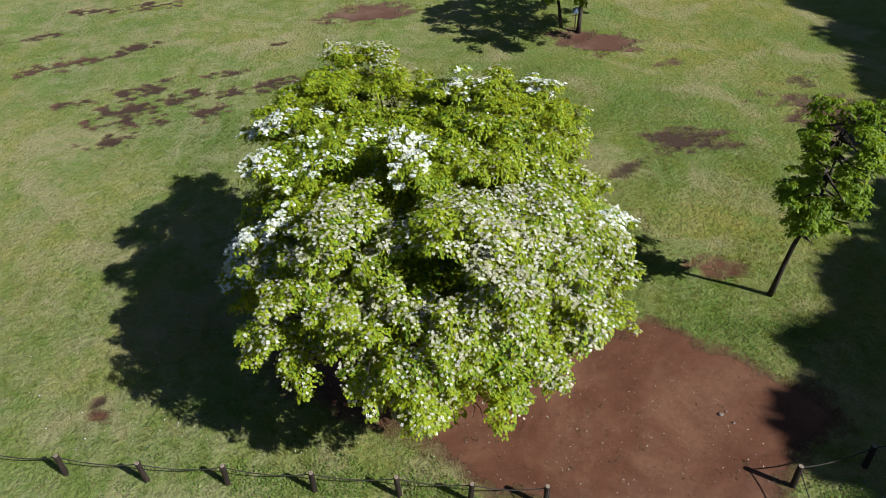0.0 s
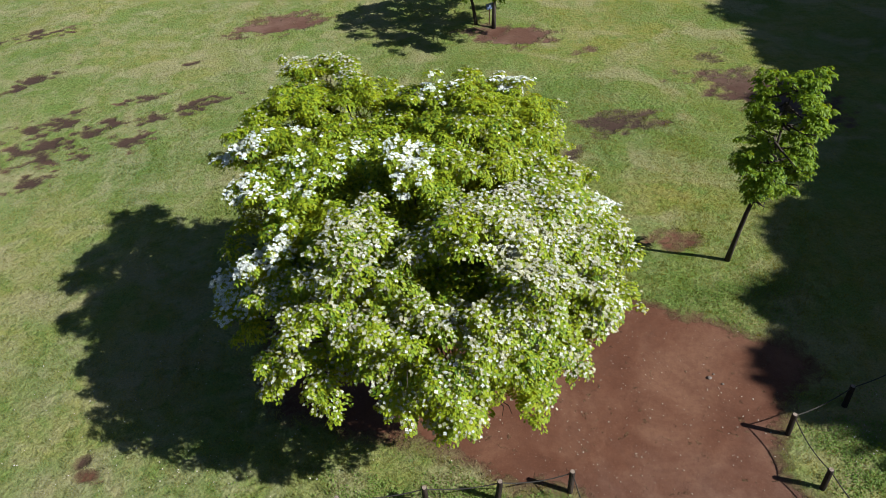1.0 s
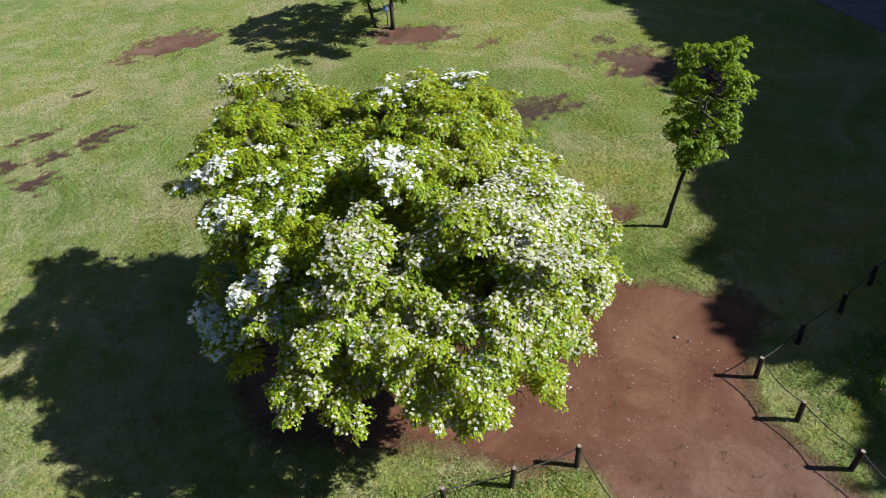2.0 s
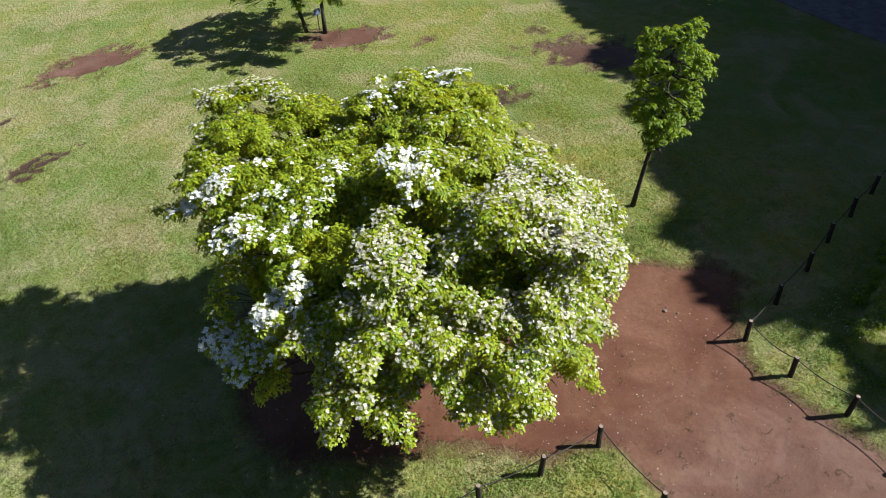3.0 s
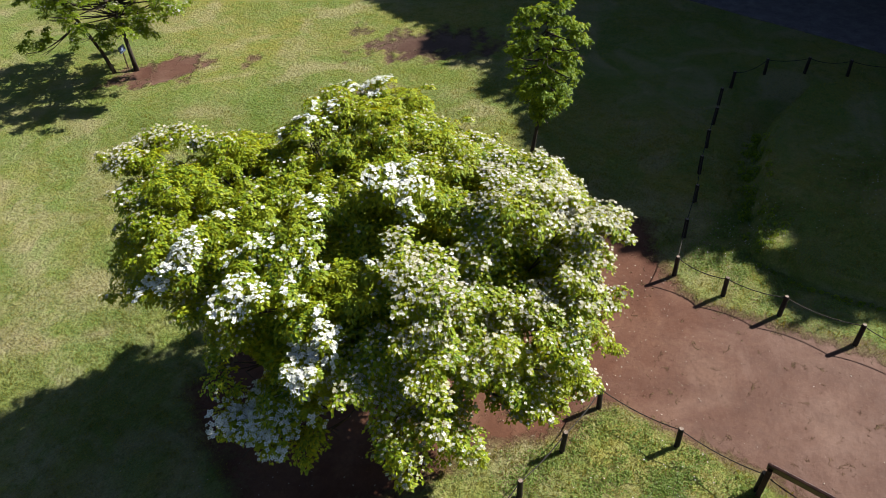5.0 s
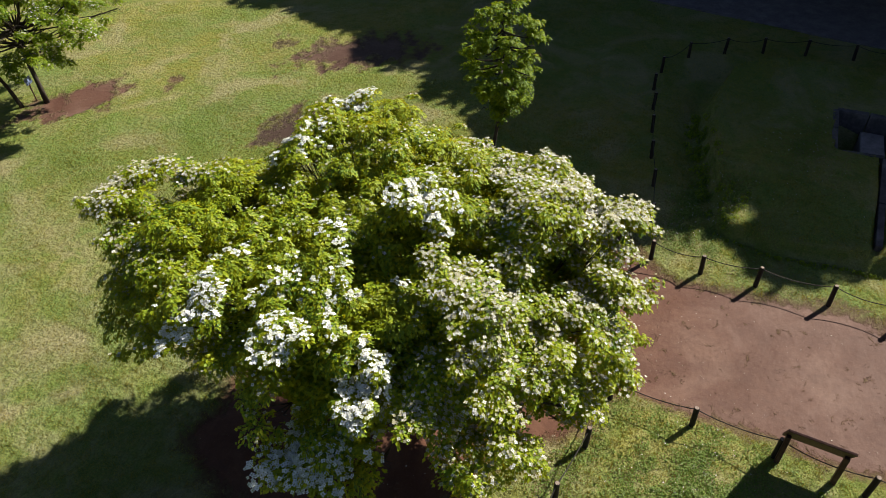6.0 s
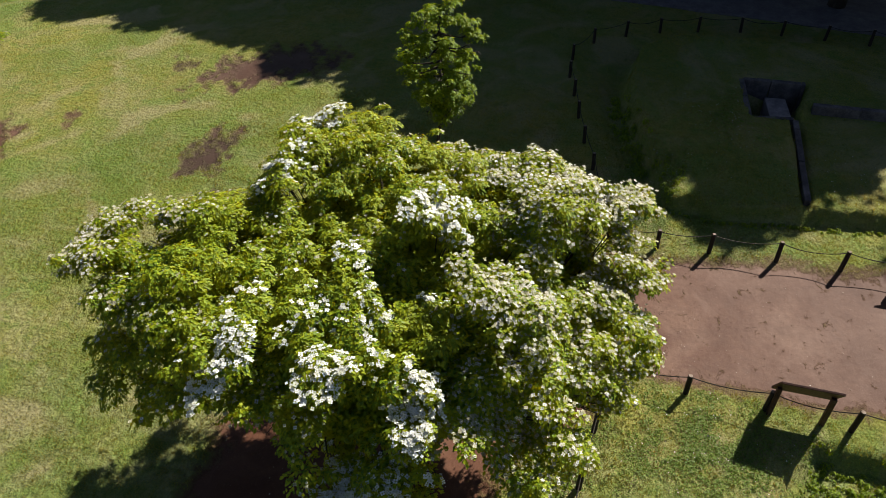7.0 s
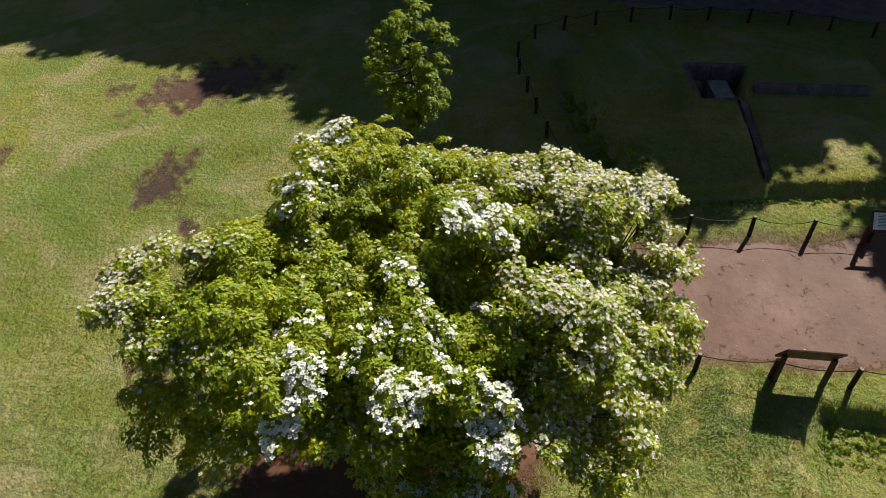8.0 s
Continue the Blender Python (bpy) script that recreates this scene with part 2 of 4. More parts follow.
def tube(points, radii, sides=8, wobble=0.0):
    """A tapering limb along points: a bmesh."""
    bm = bmesh.new()
    rings = []
    pts = [Vector(p) for p in points]
    for i, p in enumerate(pts):
        d = (pts[min(i + 1, len(pts) - 1)] - pts[max(i - 1, 0)]).normalized()
        side = d.cross(Vector((0.31, 0.17, 0.93))).normalized()
        if side.length < 0.1:
            side = Vector((1, 0, 0))
        up = d.cross(side)
        rings.append([bm.verts.new(p + (side * math.cos(a) + up * math.sin(a)) * radii[i] * (1 + wobble * random.uniform(-1, 1)))
                      for a in (2 * math.pi * k / sides for k in range(sides))])
    for a, b in zip(rings, rings[1:]):
        for k in range(sides):
            bm.faces.new((a[k], a[(k + 1) % sides], b[(k + 1) % sides], b[k]))
    bm.faces.new(rings[0][::-1])
    bm.faces.new(rings[-1])
    return bm


# ---- ground ----
def smooth01(a, b, v):
    t = np.clip((v - a) / (b - a), 0, 1)
    return t * t * (3 - 2 * t)


def inside(poly, x, y):
    """Signed distance to a polygon, positive inside."""
    px = np.array([p[0] for p in poly], float)
    py = np.array([p[1] for p in poly], float)
    best = np.full(x.shape, 1e9)
    odd = np.zeros(x.shape, bool)
    n = len(px)
    for i in range(n):
        ax, ay, bx, by = px[i], py[i], px[(i + 1) % n], py[(i + 1) % n]
        ex, ey = bx - ax, by - ay
        t = np.clip(((x - ax) * ex + (y - ay) * ey) / (ex * ex + ey * ey), 0, 1)
        best = np.minimum(best, np.hypot(x - ax - t * ex, y - ay - t * ey))
        cross = ((ay > y) != (by > y)) & (x < ex * (y - ay) / (ey if ey else 1e-9) + ax)
        odd ^= cross
    return np.where(odd, best, -best)


def waves(x, y, scale, seed):
    """Cheap smooth noise, about -1 to 1."""
    r = np.random.RandomState(seed)
    out = np.zeros_like(x)
    for k in range(9):
        a = r.uniform(0, 2 * math.pi)
        f = scale * r.uniform(0.5, 2.2)
        out += np.sin((x * math.cos(a) + y * math.sin(a)) * f + r.uniform(0, 6.3)) / 3
    return out


# the trodden clearing round the tree and the broad path that leaves it
CLEARING = [(2.35, -3.45), (1.2, -2.95), (0.4, -2.3), (-0.5, -1.75), (-1.9, -1.35), (-3.0, -0.5), (-3.5, 0.9), (-3.3, 2.6), (-2.6, 3.8), (-0.9, 4.1),
            (0.4, 3.6), (2.2, 2.6), (3.4, 1.7), (4.4, 1.35), (4.85, 1.6), (5.5, 1.25), (6.1, 0.6), (6.7, 0.0), (7.1, -0.3), (8.0, -0.55), (8.1, -1.4), (7.2, -2.0),
            (6.55, -2.75), (6.25, -3.5), (6.3, -4.3), (6.46, -5.2), (6.75, -6.5), (6.9, -7.8), (7.2, -9.3), (7.6, -14.0), (8.5, -30.0),
            (4.0, -30.0), (3.2, -14.0), (2.75, -8.6), (2.5, -7.9), (2.55, -6.7), (2.35, -5.6), (2.3, -5.1), (2.3, -4.0)]
# bare patches: x, y, half-length, half-width, turn in degrees, strength
PATCHES = [(-3.6, 20.6, 2.0, 1.25, 12, 1.0), (5.9, 17.2, 1.9, 1.15, -25, 1.0), (7.6, 9.4, 1.5, 0.75, 5, 0.85), (5.5, 7.8, 0.75, 0.3, 50, 0.7),
           (12.7, 13.4, 0.9, 0.6, 20, 0.6), (13.4, 10.2, 2.8, 1.4, -50, 0.95), (6.9, 3.3, 0.9, 0.45, -15, 0.75), (8.3, 15.1, 0.8, 0.35, 20, 0.55)]
SCARS = [(-12.85, 17.1, 1.29, 0.45, 35, 0.88), (-15.2, 15.6, 1.86, 0.51, 30, 0.88), (-11.2, 13.4, 1.29, 0.57, 20, 0.88), (-11.2, 11.7, 1.07, 1.02, 60, 0.88),
         (-10.9, 9.7, 0.71, 0.41, 15, 0.88), (-8.35, 11.8, 0.65, 0.61, 10, 0.88), (-8.0, 13.2, 0.86, 0.33, 25, 0.88), (-6.5, 13.7, 1.57, 0.41, 22, 0.88), (-13.8, 22.0, 1.15, 0.51, 10, 0.88)]
SCARS_FAR = [(-16.4, 21.4, 1.15, 0.41, 10, 0.88), (-17.5, 18.5, 1.00, 0.36, 30, 0.88), (-8.4, 14.7, 0.71, 0.29, 15, 0.88), (-7.0, 17.5, 0.58, 0.24, 15, 0.88),
             (-6.9, -0.9, 0.29, 0.41, 15, 0.88), (0.9, 6.6, 0.71, 0.51, 60, 0.88), (-13.3, 12.4, 0.58, 0.24, 20, 0.88), (-9.8, 10.9, 0.43, 0.24, 0, 0.88), (-9.9, 12.6, 1.29, 0.41, 30, 0.88)]
MOUND = [(8.30, -3.9), (9.3, -3.75), (11.3, -3.0), (13.8, -2.4), (16.5, -2.6), (17.8, -4.0), (18.0, -9.0), (17.6, -12.2), (13.50, -12.2), (13.40, -7.95), (12.3, -7.45), (8.45, -7.62), (8.12, -5.4)]
DITCH = [(0.2, -6.55), (1.05, -6.85), (1.62, -7.25), (1.60, -9.0), (1.6, -30.0), (-4.0, -30.0), (-3.0, -9.0), (-1.2, -7.2)]
COURT = [(8.50, -7.55), (13.55, -7.6), (13.65, -12.2), (9.5, -12.2), (8.9, -10.3)]
PIT = [(12.3, -6.2), (14.6, -6.05), (14.7, -7.95), (12.45, -7.4)]


def bareness(x, y):
    b = smooth01(-0.45, 0.45, inside(CLEARING, x, y) + 0.12 * waves(x, y, 2.2, 3))
    soft = 0.24 * waves(x, y, 3.2, 5) + 0.20 * waves(x, y, 8.5, 15)
    torn = 0.55 * waves(x, y, 4.5, 17) + 0.55 * waves(x, y, 9.0, 18)
    for group, ragged in ((PATCHES, soft), (SCARS, torn), (SCARS_FAR, torn)):
        for px, py, ra, rb, turn, s in group:
            near = (np.abs(x - px) < 2.5 * ra) & (np.abs(y - py) < 2.5 * ra)
            xn, yn, a = x[near] - px, y[near] - py, radians(turn)
            ra, rb = (ra * 0.9, rb * 0.8) if ragged is torn else (ra, rb)
            d = np.hypot((xn * math.cos(a) + yn * math.sin(a)) / ra, (-xn * math.sin(a) + yn * math.cos(a)) / rb) + ragged[near]
            b[near] = np.maximum(b[near], s * (1 - smooth01(0.35, 1.35, d)))
    return b


def dampness(x, y):
    """Dark soil in the small worn scars and the shaded hollow."""
    d = np.zeros_like(x)
    for px, py, ra, rb, turn, s in SCARS + SCARS_FAR + PATCHES[2:6]:
        d = np.maximum(d, (0.9 if ra < 1.6 else 0.5) * (1 - smooth01(0.6, 1.6, np.hypot(x - px, y - py) / ra)))
    return d


def height(x, y):
    z = 0.02 * waves(x, y, 0.5, 7) + 0.008 * waves(x, y, 3.0, 9)
    z = z - 0.045 * smooth01(0.3, 0.8, bareness(x, y))
    rise = smooth01(-0.08, 0.22, inside(MOUND, x, y))
    z = z + rise * (0.44 + 0.40 * smooth01(8.6, 11.5, x))
    z = z + (1 - rise) * (0.42 + 0.14 * smooth01(10, 13.5, x)) * smooth01(-0.08, 0.2, inside(COURT, x, y))
    out = -inside(MOUND, x, y)
    z = z - 0.14 * np.exp(-((out - 0.45) / 0.3) ** 2) * smooth01(9.5, 10.5, x) * smooth01(-5, -3.4, y)
    z = z - 0.38 * smooth01(-0.12, 0.28, inside(DITCH, x, y)) * smooth01(-2.6, 0.5, x)
    return z - 1.3 * smooth01(-0.05, 0.1, inside(PIT, x, y))


def ground_z(x, y):
    return float(height(np.array([float(x)]), np.array([float(y)]))[0])


def stretch(lo, hi, step, far):
    core = list(np.arange(lo, hi + step / 2, step))
    gap, low, up = step, [lo], [hi]
    while up[-1] < far:
        gap *= 1.45
        up.append(up[-1] + gap)
        low.append(low[-1] - gap)
    return np.array(low[:0:-1] + core + up[1:])


def build_ground():
    xs, ys = stretch(-20.0, 24.0, 0.125, 1500), stretch(-12.5, 27.0, 0.125, 1500)
    gx, gy = np.meshgrid(xs, ys, indexing='ij')
    b = bareness(gx.ravel(), gy.ravel())
    z = height(gx.ravel(), gy.ravel())
    nx, ny = len(xs), len(ys)
    i = (np.arange(nx - 1)[:, None] * ny + np.arange(ny - 1)[None]).ravel()
    tris = np.concatenate([np.stack([i, i + ny, i + ny + 1], 1), np.stack([i, i + ny + 1, i + 1], 1)])
    me = quick_mesh("ground", np.stack([gx.ravel(), gy.ravel(), z], 1), tris, GROUND)
    at = me.attributes.new("bare", 'FLOAT', 'POINT')
    at.data.foreach_set("value", b.astype(np.float32))
    at = me.attributes.new("damp", 'FLOAT', 'POINT')
    at.data.foreach_set("value", dampness(gx.ravel(), gy.ravel()).astype(np.float32))
    me.polygons.foreach_set("use_smooth", np.ones(len(tris), bool))
    tagged(put("ground", me), "patchy mown lawn with reddish bare earth and a trodden path", "lawn", kind="structure")


build_ground()


# ---- leaves and blossoms ----
def unit(v):
    return v / np.maximum(np.linalg.norm(v, axis=1, keepdims=True), 1e-6)


def leaf_arrays(pos, normal, along, length, rng, ratio=0.60):
    """Ovate leaves folded along the midrib, with drooping tips: points and triangles."""
    n = len(pos)
    normal = unit(normal)
    along = unit(along - normal * np.sum(along * normal, 1, keepdims=True))
    side = np.cross(normal, along)
    L = length[:, None]
    w = L * ratio * 0.5
    lift = normal * L * 0.10
    base = pos - along * L * 0.5
    left = pos - along * L * 0.04 + side * w + lift
    right = pos - along * L * 0.04 - side * w + lift
    tip = pos + along * L * 0.5 - normal * L * 0.10
    verts = np.stack([base, left, right, tip], 1).reshape(-1, 3)
    k = (np.arange(n) * 4)[:, None]
    return verts, np.concatenate([k + np.array(t) for t in ([0, 2, 3], [0, 3, 1])])


def blossom_mesh(name, pos, normal, size, rng, mat):
    """Four pointed bracts in a cross round a green button."""
    n = len(pos)
    normal = unit(normal)
    ref = unit(rng.normal(size=(n, 3)))
    u = unit(np.cross(normal, ref))
    v = np.cross(normal, u)
    S = size[:, None]
    rows, tris, mid = [], [], []
    cup = rng.uniform(0.0, 0.30, (n, 1))
    for q in range(4):
        d = u * math.cos(q * math.pi / 2) + v * math.sin(q * math.pi / 2)
        s = -u * math.sin(q * math.pi / 2) + v * math.cos(q * math.pi / 2)
        fall = rng.uniform(-0.25, 0.1, (n, 1))
        rows += [pos + d * S * 0.0, pos + (d * 0.30 + s * 0.23) * S + normal * S * cup * 0.35, pos + d * S * 0.55 + normal * S * (cup * 0.5 + fall * 0.5), pos + (d * 0.30 - s * 0.23) * S + normal * S * cup * 0.35]
        tris += [[4 * q, 4 * q + 3, 4 * q + 2], [4 * q, 4 * q + 2, 4 * q + 1]]
        mid += [1.0, 0.0, 0.0, 0.0]
    verts = np.stack(rows, 1).reshape(-1, 3)
    k = (np.arange(n) * 16)[:, None, None]
    # the four bracts share the middle, so that each blossom is one island
    t = np.array(tris)
    t = np.where(t % 4 == 0, 0, t)
    me = quick_mesh(name, verts, (k + t[None]).reshape(-1, 3), mat)
    at = me.attributes.new("middle", 'FLOAT', 'POINT')
    at.data.foreach_set("value", np.tile(np.array(mid, dtype=np.float32), n))
    return me


def cap_leaves(c, rad, pole, flat, n, leaf, rng):
    """A shingled cap of leaves: a shallow dome round pole with a lobed edge, from which the leaves hang."""
    side = unit(np.cross(pole, np.array([0.31, 0.93, 0.17]))[None])[0]
    over = np.cross(pole, side)
    th = rng.uniform(0, 2 * math.pi, n)
    u = np.sqrt(rng.uniform(0, 1, n))
    k1, k2 = rng.randint(2, 5), rng.randint(5, 9)
    edge = 1 + 0.24 * np.sin(k1 * th + rng.uniform(0, 6.3)) + 0.20 * np.sin(k2 * th + rng.uniform(0, 6.3))
    radial = np.cos(th)[:, None] * side + np.sin(th)[:, None] * over
    lumps = 0.10 * np.sin(5.0 * u * np.cos(th) + rng.uniform(0, 6.3)) * np.sin(5.0 * u * np.sin(th) + rng.uniform(0, 6.3))
    rise = flat * (1 - 1.25 * u * u) - 0.5 * flat * np.clip((u - 0.72) / 0.28, 0, 1) ** 2 + lumps
    deep = rng.uniform(0, 1, n) ** 3 * 0.35
    pos = c + radial * (u * edge * rad)[:, None] + pole * ((rise - deep) * rad)[:, None]
    pos[:, 2] -= rng.uniform(0, 0.16, n) * rad * (u > 0.80)
    normal = pole * 1.0 + radial * (0.75 * u)[:, None] + np.array([0, 0, 0.35]) + rng.normal(scale=0.30, size=(n, 3))
    way = radial * (0.35 + u)[:, None] + rng.normal(scale=0.42, size=(n, 3)) + np.array([0, 0, -0.15]) - np.array([0, 0, 0.4]) * (u ** 2)[:, None]
    return leaf_arrays(pos, normal, way, leaf * rng.uniform(0.65, 1.3, n), rng)


def cap_points(c, rad, pole, flat, m, rng, bunch):
    """Where blossoms stand on a cap: in loose bunches, or strewn evenly when bunch is 0."""
    side = unit(np.cross(pole, np.array([0.31, 0.93, 0.17]))[None])[0]
    over = np.cross(pole, side)
    q = np.sqrt(rng.uniform(0.02, 1.0, m)) * 1.05
    th = rng.uniform(0, 2 * math.pi, m)
    if bunch:
        heads = max(1, int(m / 7))
        pick = rng.randint(0, heads, m)
        hq, ht = np.sqrt(rng.uniform(0.10, 1.05, heads)), rng.uniform(0, 2 * math.pi, heads)
        x = hq[pick] * np.cos(ht[pick]) + rng.normal(scale=bunch, size=m) / rad
        y = hq[pick] * np.sin(ht[pick]) + rng.normal(scale=bunch, size=m) / rad
        q, th = np.minimum(np.hypot(x, y), 1.15), np.arctan2(y, x)
    radial = np.cos(th)[:, None] * side + np.sin(th)[:, None] * over
    rise = flat * (1 - 1.25 * q * q)
    pos = c + radial * (q * rad)[:, None] + pole * (rise * rad + 0.025)[:, None] + rng.normal(scale=0.016, size=(m, 3))
    return pos, pole * 0.7 + radial * (0.35 * q)[:, None] + np.array([0, 0, 0.6]) + rng.normal(scale=0.26, size=(m, 3))


def cluster(tree, tufts, bloom, rng, leaf_mat, leaf, dens, blossom, bract, clumps=1.0):
    """Leafy caps (centre, radius, way out, steepness) and the blossoms on them, as two parts of a tree."""
    LV, LT, off = [], [], 0
    fp, fn = [], []
    up = np.array([0, 0, 1.0])
    for c, rad, out, steep in list(tufts):
        for q in range(1):
            d = unit(rng.normal(size=(1, 3)) * np.array([1, 1, 0.3]) + 0.8 * out)[0]
            tufts.append((c + d * rad * rng.uniform(0.9, 1.35) - up * rad * rng.uniform(0.0, 0.3), rad * rng.uniform(0.35, 0.6), out, steep))
    for c, rad, out, steep in tufts:
        pole = unit((out * steep + up + rng.normal(scale=0.16, size=3))[None])[0]
        flat = rng.uniform(0.10, 0.30)
        v, t = cap_leaves(c, rad, pole, flat, int(3000 * dens * rad * rad) + 6, leaf, rng)
        LV.append(v)
        LT.append(t + off)
        off += len(v)
        thick = max(0.0, 0.62 / clumps + (1.5 * noise.noise(Vector(c) * 1.4) + 0.9 * noise.noise(Vector(c) * 3.6)) * clumps * (0.45 if bloom > 0.5 else 1.0))
        if clumps == 0.95:
            thick = 1.1
        m = rng.poisson(bloom * (1450 if clumps <= 1 else 1300) * rad * rad * min(1.6, thick))
        if m:
            p, nn = cap_points(c, rad, pole, flat, m, rng, 0.045 if clumps != 1.0 else 0.0)
            fp.append(p)
            fn.append(nn)
    put("foliage", quick_mesh("foliage", np.concatenate(LV), np.concatenate(LT), leaf_mat), tree)
    if fp and sum(len(f) for f in fp):
        fp, fn = np.concatenate(fp), np.concatenate(fn)
        put("blossoms", blossom_mesh("blossoms", fp, fn, blossom * rng.uniform(0.72, 1.25, len(fp)), rng, bract), tree, "starry creamy white blossoms")


def bough(tree, axis, at, radius, drop, bloom, seed, leaf_mat, tuft=0.22, leaf=0.061, dens=1.75, limb_from=None, blossom=0.053, bract=None, clumps=1.0):
    """One spreading bough: a limb, tiers of leafy tufts and the blossoms that sit on them."""
    rng = np.random.RandomState(seed)
    at = np.array(at, float)
    out = unit((at - np.array([axis[0], axis[1], at[2]]))[None])[0]
    radius = max(0.16, radius - 0.12)
    n = max(3, int(1.9 * (radius / tuft) ** 2))
    wide, swing = rng.uniform(0.95, 1.35), rng.uniform(0, math.pi)
    tufts = []
    for k in range(n):
        a, r = rng.uniform(0, 2 * math.pi), radius * math.sqrt((k + 0.4) / n) * rng.uniform(0.85, 1.18)
        x, y = r * math.cos(a) * wide, r * math.sin(a) / wide
        x, y = x * math.cos(swing) - y * math.sin(swing), x * math.sin(swing) + y * math.cos(swing)
        sink = drop * (x * out[0] + y * out[1]) / max(radius, 0.1)
        c = at + np.array([x, y, -0.14 * radius * (r / radius) ** 2 - sink + rng.normal(scale=0.07) - (0.22 if rng.rand() < 0.25 else 0)])
        tufts.append((c, tuft * rng.uniform(0.6, 1.5), out, 0.06 + (0.16 + 0.4 * drop) * min(1.0, r / radius) ** 2))
    cluster(tree, tufts, bloom, rng, leaf_mat, leaf, dens, blossom, bract or BRACT, clumps)
    if limb_from is not None:
        s = Vector(limb_from)
        e = Vector(at) - Vector((0, 0, 0.42 + 0.3 * radius))
        far = (e - s).length
        bend = s.lerp(e, 0.55) + Vector((rng.uniform(-0.16, 0.16) * far, rng.uniform(-0.16, 0.16) * far, -0.10 * far))
        pts = [s.lerp(bend, u).lerp(bend.lerp(e, u), u) for u in (0, 0.25, 0.5, 0.75, 1.0)]
        limb = part("limb", tube(pts, [0.042, 0.027, 0.017, 0.011, 0.006], 7, 0.08), BARK, tree, smooth=True)
        for q in range(2):
            a = rng.uniform(0, 2 * math.pi)
            tip = e + Vector((math.cos(a), math.sin(a), -0.05 - 0.4 * drop)) * radius * rng.uniform(0.5, 0.95)
            mid = e.lerp(tip, 0.5) + Vector((0, 0, 0.08))
            part("twig", tube([pts[3], mid, tip], [0.013, 0.008, 0.004], 5), BARK, limb)


def curtain(tree, a0, a1, top, bottom, bloom, seed, reach=3.45, blossom=0.053, bract=None, clumps=1.0):
    """Drooping outer boughs that hang to a skirt, between two bearings in degrees."""
    rng = np.random.RandomState(seed)
    tufts = []
    n = int(abs(a1 - a0) * math.pi / 180 * reach * (top - bottom) * 15)
    for k in range(n):
        a = radians(rng.uniform(a0, a1))
        z = bottom + (top - bottom) * rng.uniform(0, 1)
        fold = 0.30 * noise.noise(Vector((math.cos(a) * 2.6, math.sin(a) * 2.6, z * 0.35))) + 0.14 * noise.noise(Vector((math.cos(a) * 7, math.sin(a) * 7, z * 1.3)))
        low = bottom + 0.55 * (0.5 + noise.noise(Vector((math.cos(a) * 4, math.sin(a) * 4, 3.0))))
        hole = noise.noise(Vector((math.cos(a) * reach * 1.5, math.sin(a) * reach * 1.5, z * 1.9))) + 0.5 * noise.noise(Vector((math.cos(a) * reach * 3.6, math.sin(a) * reach * 3.6, z * 4.0 + 7)))
        if z < low or hole < -0.06:
            continue
        r = reach - 0.30 * max(0.0, z - 3.4) - 0.45 * max(0.0, 3.0 - z) + fold + 0.35 * min(hole, 0.5) - 0.30 - 0.25 * rng.rand() ** 2
        out = np.array([math.cos(a), math.sin(a), 0.0])
        tufts.append((np.array([r * math.cos(a), r * math.sin(a), z]), 0.23 * rng.uniform(0.6, 1.5), out, 0.45))
    cluster(tree, tufts, bloom, rng, LEAF, 0.061, 1.75, blossom, bract or BRACT, clumps)


